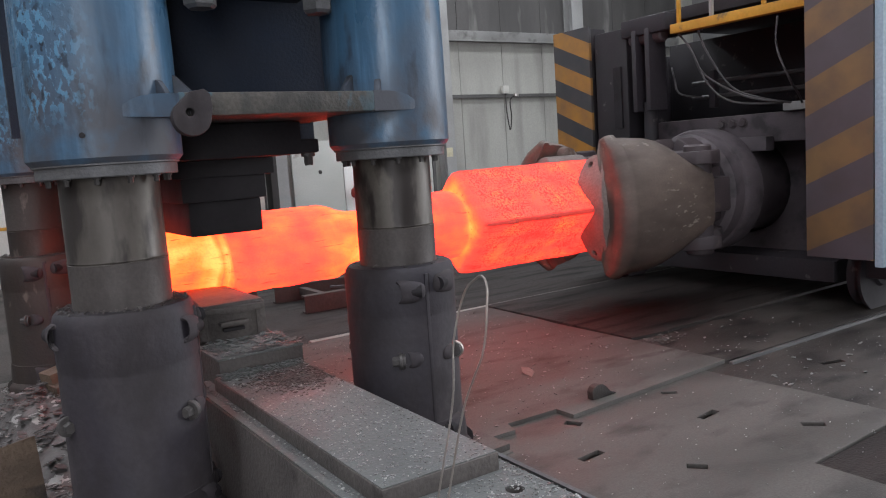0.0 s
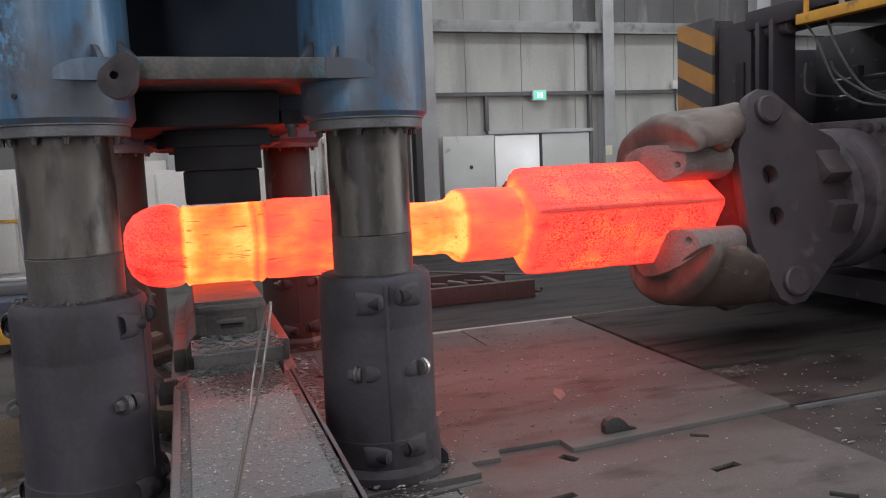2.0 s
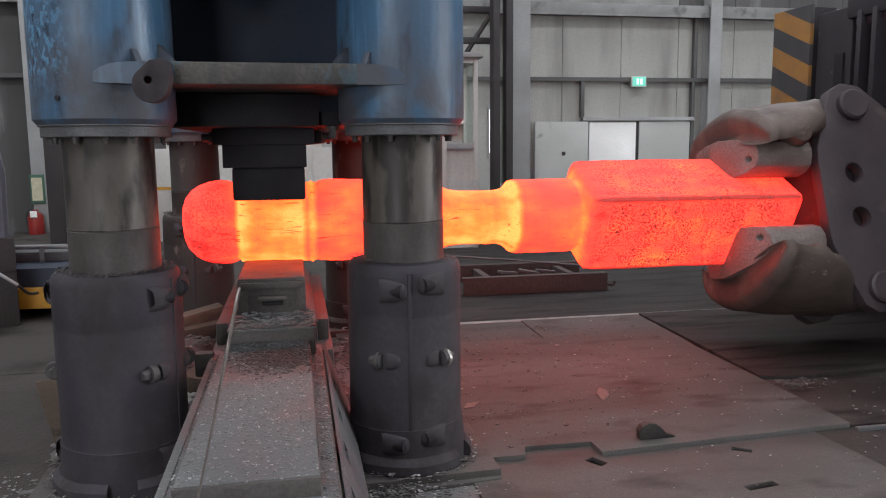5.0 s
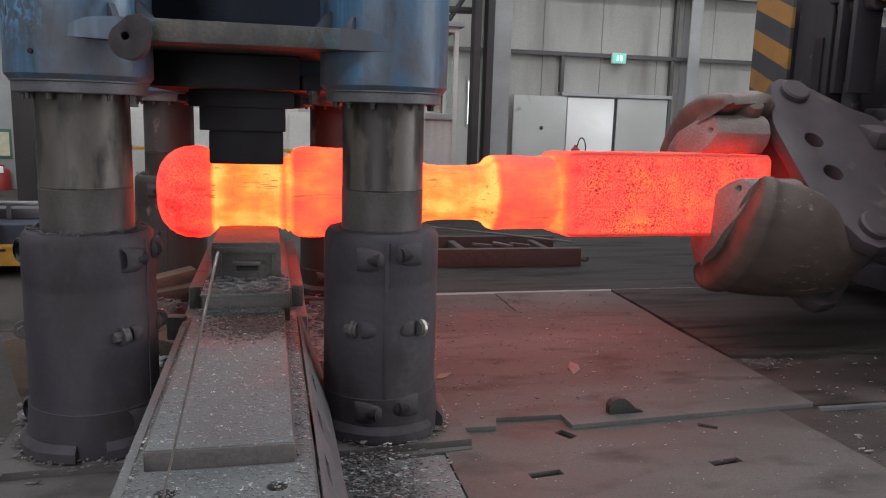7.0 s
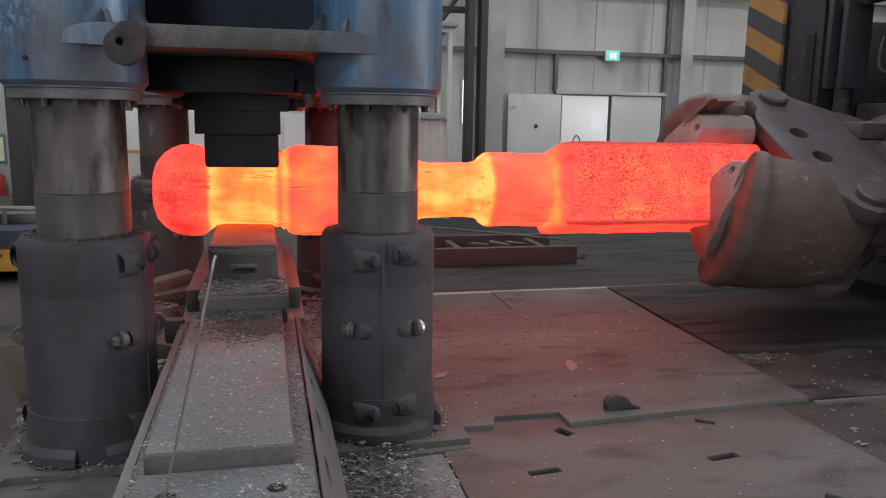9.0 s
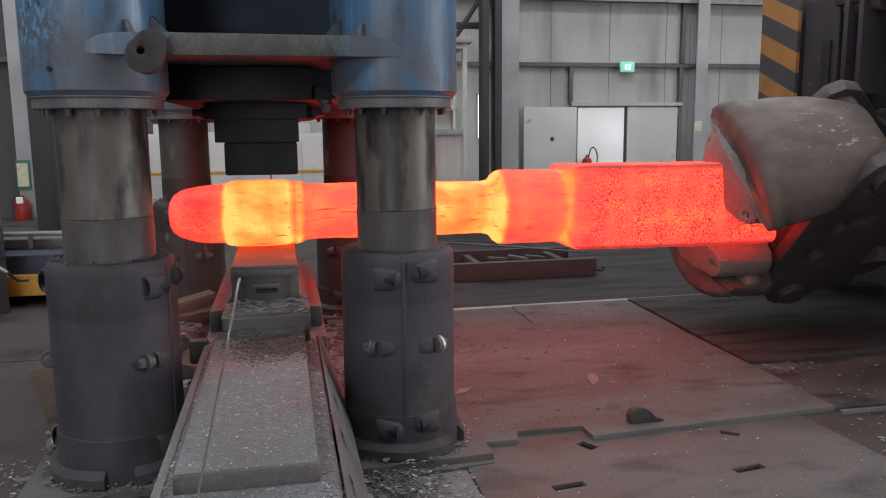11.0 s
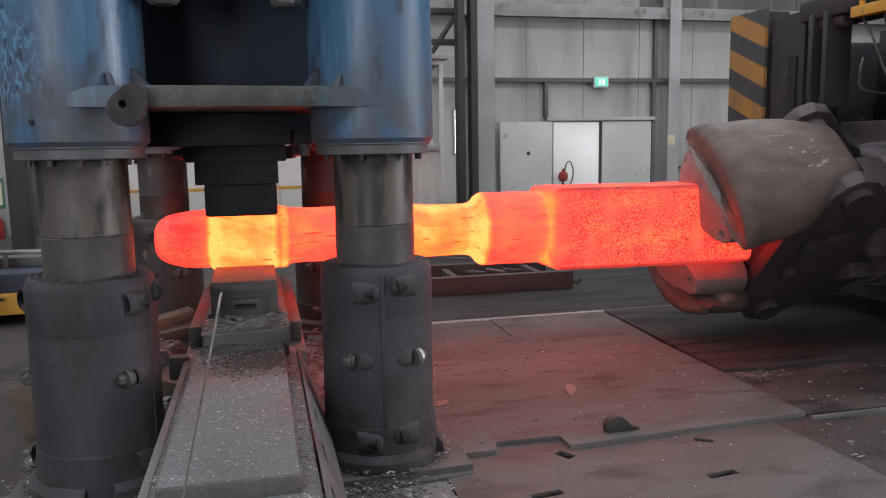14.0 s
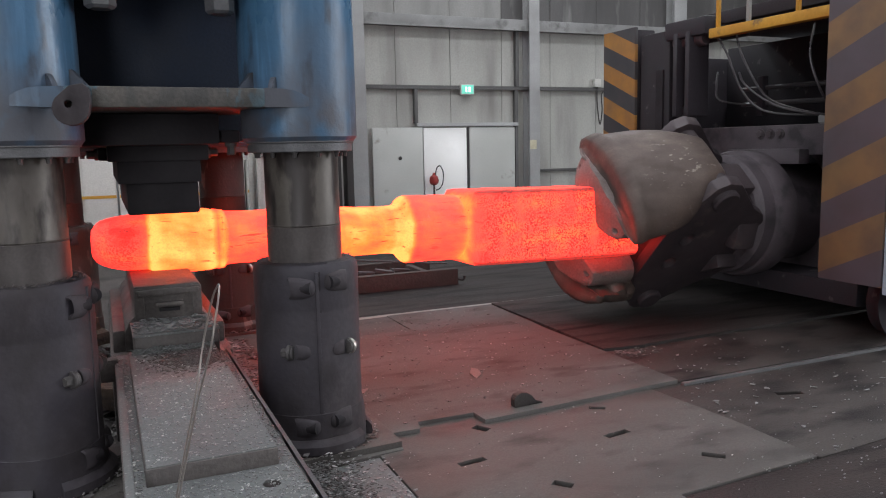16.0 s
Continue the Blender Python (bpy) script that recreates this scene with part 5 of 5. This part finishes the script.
def rubble(x0, x1, y0, y1, height, flakes, size, seed):
    """A heap of broken scale beside the anvil seat."""
    bm = bmesh.new()
    n = 40
    rows = [[bm.verts.new((x0 + (x1 - x0) * i / n, y0 + (y1 - y0) * j / n, 0)) for j in range(n + 1)] for i in range(n + 1)]
    for i, row in enumerate(rows):
        for j, v in enumerate(row):
            e = min(i, n - i) / n, min(j, n - j) / n
            v.co.z = -0.03 + height * min(1, 4.5 * e[0]) * min(1, 3 * e[1]) * (0.55 + 0.5 * noise.noise(v.co * 2.2)) + 0.03 * noise.noise(v.co * 16)
    for i in range(n):
        for j in range(n):
            bm.faces.new((rows[i][j], rows[i + 1][j], rows[i + 1][j + 1], rows[i][j + 1]))
    spots = [v.co.copy() for row in rows[3:-3] for v in row[4:-4]]
    random_flakes(flakes, lambda r: r.choice(spots) + Vector((r.uniform(-0.01, 0.01), r.uniform(-0.03, 0.03), 0.006)), size, seed, bm)
    return tagged(part("scale_heap", bm, M["scale"]), "heap of broken grey scale beside the anvil", "scale heap", kind="stuff")


rubble(-1.25, -0.27, -1.25, 1.65, 0.44, 1100, 0.05, 48)
rubble(0.28, 0.80, -1.15, 1.3, 0.20, 700, 0.035, 49)
for x, y, z, l, w, h, rz, ry in ((-0.62, 0.72, 0.27, 0.42, 0.16, 0.10, 20, -10), (-0.58, 0.62, 0.20, 0.46, 0.2, 0.09, 14, -6), (-0.42, -0.55, 0.10, 0.30, 0.20, 0.14, -30, 4)):
    tagged(part("timber_block", box(-l / 2, l / 2, -w / 2, w / 2, 0, h, 0.008), M["wood"], m=pose(x, y, z, 0, ry, rz)), "scorched brown timber block on the scale heap", "timber", "timber blocks")
bm = slab([(-0.05, 0.02), (0.12, 0), (0.12, 0.39), (-0.13, 0.37)], 0.03, bevel=0.004)
tagged(part("scrap_board", bm, M["wood"], m=pose(-1.13, -0.93, -0.012, 78, 0, 14)), "brown scorched board leaning by the press foot", "board")
for x, y, s in ((1.16, -0.89, 0.075), (2.02, -0.87, 0.095), (1.68, -0.01, 0.045), (1.5, 0.3, 0.035), (2.14, 0.36, 0.05)):
    tagged(part("scale_shard", random_flakes(1, lambda r: (0, 0, 0), s * 1.3, int(x * 100)), M["pad"], m=pose(x, y, 0.028, 0, 0, 40 * x)), "reddish shard of scale on the floor plate", "scale shard", "scale shards")


def steel_trestle():
    t = thing("steel_trestle", "rusty steel channel frame lying on the floor", "steel frame")
    for y in (2.72, 3.6):
        bm = box(1.9, 3.55, y - 0.01, y + 0.01, -0.012, 0.18, 0.003)
        box(1.9, 3.55, y + 0.01, y + 0.09, 0.16, 0.18, 0.003, bm)
        box(1.9, 3.55, y + 0.01, y + 0.09, -0.012, 0.008, 0.003, bm)
        part("channel", bm, M["rust"], t, "rusty channel beam")
    for x in (2.2, 3.2):
        part("cross_bar", box(x, x + 0.08, 2.74, 3.58, 0.06, 0.14, 0.004), M["rust"], t)
    part("hook", tube([(3.55, 2.72, 0.05), (3.62, 2.72, 0.04), (3.64, 2.72, 0.08)], 0.015), M["soot"], t)
    for x, a in ((2.5, 20), (2.75, -25), (2.95, 10)):
        part("offcut", box(-0.12, 0.12, -0.04, 0.04, 0, 0.03, 0.004), M["flange"], t, "pale steel offcut", pose(x, 3.1, 0.145, 0, 8, a))
    part("long_bar", tube([(1.7, 3.0, 0.40), (2.6, 3.0, 0.31), (3.54, 3.0, 0.205)], 0.012), M["flange"], t)


steel_trestle()

# ---- things left and behind the press ----
def storage_units():
    for x, w, h in ((-3.3, 1.05, 1.58), (-2.22, 1.05, 1.6), (-1.14, 1.05, 1.63), (-0.06, 1.05, 1.6), (1.02, 1.05, 1.6), (2.1, 0.8, 1.5)):
        c = thing("storage_cabinet", "cream steel storage cabinet with a yellow stripe", "cabinet", "cabinets behind the press", m=pose(x, 8.7, -0.012))
        part("body", box(0, w, 0, 0.7, 0, h, 0.012), M["white"], c)
        for k in range(2):
            part("door", box(0.02 + k * w / 2, w / 2 - 0.02 + k * w / 2, -0.02, -0.002, 0.08, h - 0.05, 0.006), M["white"], c)
        part("stripe", box(0.01, w - 0.01, -0.027, -0.021, 0.90, 0.95), M["yellow"], c, "yellow stripe")
        part("top_box", box(0.2, 0.7, 0.1, 0.6, h, h + 0.17, 0.01), M["white"], c)


storage_units()


def control_booth():
    b = thing("control_booth", "pale framed control booth with windows over corrugated sheet", "booth", m=pose(2.70, 6.6, -0.012))
    # corrugated skirt
    for face, ln in (("x", 1.0), ("y", 0.75)):
        bm = bmesh.new()
        pts = []
        k = int(ln / 0.03)
        for i in range(k + 1):
            pts.append((i * ln / k, 0.014 if (i // 2) % 2 else 0.0))
        rings = [[(u, d, 0.0), (u, d + 0.01, 0.0), (u, d + 0.01, 1.55), (u, d, 1.55)] for u, d in pts]
        loft(rings, bm)
        part("skirt", bm, M["white"], b, "corrugated pale skirt", pose(-0.75, 0, 0) if face == "x" else pose(0.25, 0, 0, 0, 0, 90))
    part("sill", box(-0.78, 0.28, -0.03, 0.05, 1.55, 1.65, 0.006), M["frame"], b)
    part("sill", box(0.22, 0.30, 0.05, 0.8, 1.55, 1.65, 0.006), M["frame"], b)
    for x, y in ((-0.75, 0.0), (-0.25, 0.0), (0.25, 0.0), (0.25, 0.75), (-0.75, 0.75)):
        part("post", box(x - 0.035, x + 0.035, y - 0.035, y + 0.035, 0.0, 2.95, 0.006), M["white"], b)
    part("head_rail", box(-0.78, 0.28, -0.03, 0.04, 2.87, 2.95, 0.006), M["white"], b)
    part("head_rail", box(0.215, 0.285, 0.04, 0.8, 2.87, 2.95, 0.006), M["white"], b)
    part("roof", box(-0.85, 0.36, -0.1, 0.85, 2.95, 3.03, 0.01), M["frame"], b)
    part("back_wall", box(-0.78, 0.28, 0.79, 0.82, 0, 2.95), M["white"], b)
    for x0, x1 in ((-0.71, -0.29), (-0.21, 0.21)):
        p = part("pane", box(x0, x1, -0.004, 0.004, 1.65, 2.87), M["glass"], b, "clear window pane")
        p.visible_shadow = False
    p = part("pane", box(0.246, 0.254, 0.04, 0.71, 1.65, 2.87), M["glass"], b, "clear window pane")
    p.visible_shadow = False
    part("shelf", box(-0.7, 0.2, 0.5, 0.78, 1.95, 2.03, 0.005), M["white"], b)
    part("desk_unit", box(-0.6, 0.1, 0.3, 0.75, 0.9, 1.6, 0.02), M["soot"], b)


control_booth()
# sooty crane column and its bracing beside the booth
for x in (4.02, 4.28):
    tagged(part("crane_column", box(x, x + 0.14, 9.6, 9.9, -0.012, ZR, 0.01), M["soot"]), "sooty dark crane column", "column", "crane columns", "structure")
for z in (3.6, 4.2, 4.8, 5.4):
    tagged(part("trim", box(1.2, 4.1, 10.0, 10.12, z, z + 0.12, 0.01), M["soot"]), "sooty crane walkway bar", "beam", kind="structure")
for a, b in (((2.6, 10.05, 3.6), (4.1, 10.05, 5.4)), ((3.3, 10.05, 3.0), (4.1, 10.05, 4.2))):
    tagged(part("trim", tube([a, b], 0.05), M["soot"]), "sooty diagonal brace", "brace", kind="structure")


def narrow_window():
    w = thing("window_1", "tall narrow bright window in the back wall", "window", kind="structure", m=pose(4.38, YW - 0.04, 1.4))
    part("window_frame", slab([(-0.10, 0), (0.10, 0), (0.10, 1.0), (-0.10, 1.0)], 0.03, [[(-0.07, 0.04), (0.07, 0.04), (0.07, 0.96), (-0.07, 0.96)]], pose(0, 0, 0, 90, 0, 0)), M["frame"], w)
    m, nt, sh = nodes("daylit_pane")
    sh.inputs["Emission Color"].default_value, sh.inputs["Emission Strength"].default_value = (0.95, 0.98, 1, 1), 1.6
    part("pane", box(-0.07, 0.07, -0.012, -0.006, 0.04, 0.96), m, w, "frosted pane lit by daylight outside")


narrow_window()


def notice_and_extinguisher():
    n = thing("notice_board", "small green-framed notice on the wall column", "notice", m=pose(-4.72, YW - 0.375, 0.84))
    part("board", box(-0.13, 0.13, -0.02, 0.0, -0.28, 0.28, 0.006), M["green"], n)
    part("sheet", box(-0.10, 0.09, -0.026, -0.021, -0.22, 0.22), M["paper"], n, "yellowed paper sheet")
    e = thing("fire_extinguisher", "red fire extinguisher hung on the wall column", "fire extinguisher", m=pose(-4.75, YW - 0.52, -0.06))
    part("cylinder", lathe([(0, 0), (0.13, 0), (0.14, 0.02), (0.14, 0.36), (0.11, 0.43), (0.045, 0.47), (0.04, 0.52), (0, 0.52)], 32), M["red"], e)
    part("tag", box(-0.05, 0.07, -0.16, -0.145, 0.38, 0.5, 0.004), M["door_bright"], e, "white label tag")
    part("hose", tube([(0, 0, 0.5), (-0.1, -0.03, 0.52), (-0.16, -0.03, 0.4), (-0.155, -0.03, 0.2)], 0.014), M["soot"], e)
    part("bracket", box(-0.05, 0.05, 0.12, 0.16, 0.1, 0.3), M["soot"], e)


notice_and_extinguisher()


def grey_machine():
    g = thing("grey_motor_unit", "slate grey round-topped motor unit on a dark base", "motor unit", m=pose(-2.84, 2.2, -0.012, 0, 0, 18))
    rings = []
    for y in (0, 0.05, 0.9, 0.95):
        s = 0.93 if y in (0, 0.95) else 1.0
        rings.append([(x * s, y, 0.82 + (z - 0.82) * s) for x, z in [(-0.42, 0.82), (0.42, 0.82), (0.43, 1.40), (0.40, 1.58), (0.30, 1.68), (0.1, 1.72), (-0.1, 1.72), (-0.30, 1.68), (-0.40, 1.58), (-0.43, 1.40)]])
    part("hood", loft(rings), M["tank"], g, "slate grey rounded hood")
    part("base", box(-0.46, 0.46, -0.05, 1.0, 0, 0.82, 0.02), M["soot"], g, "dark base cabinet")
    part("seam", box(-0.465, 0.465, -0.056, -0.051, 0.5, 0.52), M["machine"], g)


grey_machine()


def low_trolley():
    t = thing("low_trolley", "low navy trolley with a yellow bumper", "trolley", m=pose(-2.4, 2.6, -0.012))
    part("bumper", box(-0.9, 0.75, -0.05, 0.04, 0.10, 0.30, 0.01), M["yellow"], t, "yellow painted bumper")
    part("deck", box(-1.0, 0.9, 0.05, 1.6, 0.12, 0.48, 0.02), M["navy"], t)
    part("wheel", lathe([(0, -0.05), (0.10, -0.05), (0.10, 0.05), (0, 0.05)], 20, m=pose(0.5, 0.1, 0.10, 90, 0, 0)), M["soot"], t)
    part("wheel", lathe([(0, -0.05), (0.10, -0.05), (0.10, 0.05), (0, 0.05)], 20, m=pose(-0.5, 0.1, 0.10, 90, 0, 0)), M["soot"], t)
    part("rail", tube([(-1.2, 0.5, 0.64), (0, 0.5, 0.63), (1.0, 0.5, 0.62)], 0.022), M["frame"], t, "pale hand rail")
    part("rail_leg", box(-0.02, 0.02, 0.48, 0.52, 0.48, 0.64), M["frame"], t)
    part("load", roughen(box(-0.8, 0.8, 0.5, 1.2, 0.48, 0.58, 0.02), 0.02, 6), M["flange"], t, "grey bars on the deck")
    part("upright", tube([(0.66, 0.9, 0.55), (0.62, 0.9, 1.1), (0.68, 0.9, 1.5), (0.70, 0.9, 1.9)], 0.03), M["frame"], t, "bent pale upright")
    part("drawbar", tube([(-0.32, -0.55, 0.73), (0.1, -0.55, 0.42)], 0.014), M["frame"], t, "pale drawbar")
    part("drawbar_stand", tube([(0.1, -0.55, 0.42), (0.1, -0.3, 0.3), (0.1, -0.02, 0.25)], 0.014), M["soot"], t)


low_trolley()
tagged(part("dark_curtain_frame", box(-3.46, -3.18, 7.0, 7.2, -0.012, 4.2, 0.02), M["soot"]), "dark sooty steel upright behind the press", "upright", kind="structure")


# ---- movements ----
def bar_pose(t, dx, zl, zr, turn):
    """The bar's pose from its axis height at x -0.3 and at x 3.0, and its turn."""
    tilt = math.atan2(zr - zl, 3.3)
    return t, Matrix.Translation((dx, 0, zl + 0.3 * math.tan(tilt))) @ Matrix.Rotation(-tilt, 4, "Y") @ Matrix.Rotation(radians(135 - turn), 4, "X")


BAR = [
    (0.0, -0.07, 1.035, 1.055, 0), (0.5, -0.07, 1.025, 1.055, 0), (0.9, -0.06, 1.05, 1.09, 0), (1.0, -0.05, 1.075, 1.11, 2), (1.1, -0.04, 1.085, 1.115, 8), (1.2, -0.03, 1.08, 1.115, 18),
    (1.3, -0.02, 1.075, 1.115, 31), (1.4, -0.02, 1.07, 1.11, 45), (1.5, -0.01, 1.07, 1.11, 60), (1.6, 0.0, 1.08, 1.11, 76), (1.7, 0.0, 1.09, 1.11, 90), (1.8, 0.0, 1.10, 1.11, 99), (2.0, 0.0, 1.105, 1.11, 103),
    (2.5, 0.0, 1.08, 1.11, 104), (3.0, 0.0, 1.083, 1.11, 104), (3.5, 0.0, 1.07, 1.10, 104), (4.0, 0.0, 1.057, 1.088, 104), (4.2, 0.0, 1.053, 1.085, 104), (4.6, 0.0, 1.055, 1.085, 104), (5.1, 0.0, 1.12, 1.10, 112),
    (5.6, 0.0, 1.14, 1.10, 132), (6.0, 0.0, 1.10, 1.09, 137), (6.5, 0.0, 1.066, 1.09, 137), (7.0, 0.0, 1.063, 1.085, 137), (7.5, 0.005, 1.045, 1.08, 137), (8.0, 0.0, 1.035, 1.068, 137), (8.4, 0.0, 1.03, 1.065, 137),
    (8.8, 0.0, 1.06, 1.08, 140), (9.1, 0.0, 1.11, 1.09, 158), (9.4, 0.0, 1.12, 1.09, 185), (9.7, 0.0, 1.12, 1.09, 212), (10.0, 0.0, 1.11, 1.09, 225), (10.5, 0.0, 1.098, 1.085, 226), (11.0, -0.035, 1.088, 1.07, 226),
    (11.5, -0.02, 1.083, 1.06, 226), (12.0, 0.0, 1.08, 1.055, 226), (12.5, 0.005, 1.074, 1.05, 226), (13.0, 0.0, 1.06, 1.045, 226), (13.5, 0.005, 1.045, 1.02, 226), (14.0, 0.005, 1.03, 1.01, 226),
    (14.5, 0.012, 1.02, 1.0, 226), (15.0, 0.01, 1.033, 1.0, 226), (15.4, 0.015, 1.04, 1.0, 226), (15.6, 0.055, 1.042, 0.995, 226), (15.8, 0.11, 1.042, 0.99, 226), (16.0, 0.165, 1.042, 0.985, 226)]
CROSSHEAD = [
    (0.0, 1.815), (0.5, 1.81), (0.75, 1.835), (1.0, 1.89), (1.25, 1.928), (1.5, 1.952), (1.8, 1.975), (2.0, 1.977), (2.25, 1.96), (2.5, 1.938), (3.0, 1.91), (3.5, 1.882), (4.0, 1.849), (4.2, 1.835), (4.5, 1.82),
    (4.8, 1.84), (5.2, 1.93), (5.6, 1.97), (6.0, 1.955), (6.5, 1.917), (7.0, 1.88), (7.5, 1.844), (8.0, 1.816), (8.4, 1.80), (8.7, 1.82), (9.2, 1.92), (9.7, 1.975), (10.2, 1.985), (10.5, 1.981), (10.8, 1.962),
    (11.0, 1.956), (11.3, 1.974), (11.5, 1.977), (12.0, 1.941), (12.5, 1.906), (13.0, 1.873), (13.5, 1.843), (14.0, 1.817), (14.5, 1.785), (14.75, 1.782), (15.0, 1.801), (15.25, 1.84), (15.5, 1.865), (15.75, 1.862), (16.0, 1.859)]


def motions():
    walk(bar, [bar_pose(*row) for row in BAR])
    rows = []
    for t, dx, zl, zr, turn in BAR:
        tilt = math.atan2(zr - zl, 3.3)
        drive = 0.0 if t <= 15.4 else dx - 0.015
        rows.append((t, Matrix.Translation((dx - drive, 0, zl + 0.3 * math.tan(tilt))) @ Matrix.Rotation(-tilt, 4, "Y") @ Matrix.Rotation(radians(90 - turn), 4, "X")))
    walk(head, rows)
    walk(manip, [(0.0, pose(0, 0, 0)), (15.3, pose(0, 0, 0)), (15.4, pose(0, 0, 0))] + [(t, pose(dx - 0.015, 0, 0)) for t, dx, *_ in BAR if t > 15.4])
    walk(crosshead, [(t, pose(0, 0, z)) for t, z in CROSSHEAD])


motions()
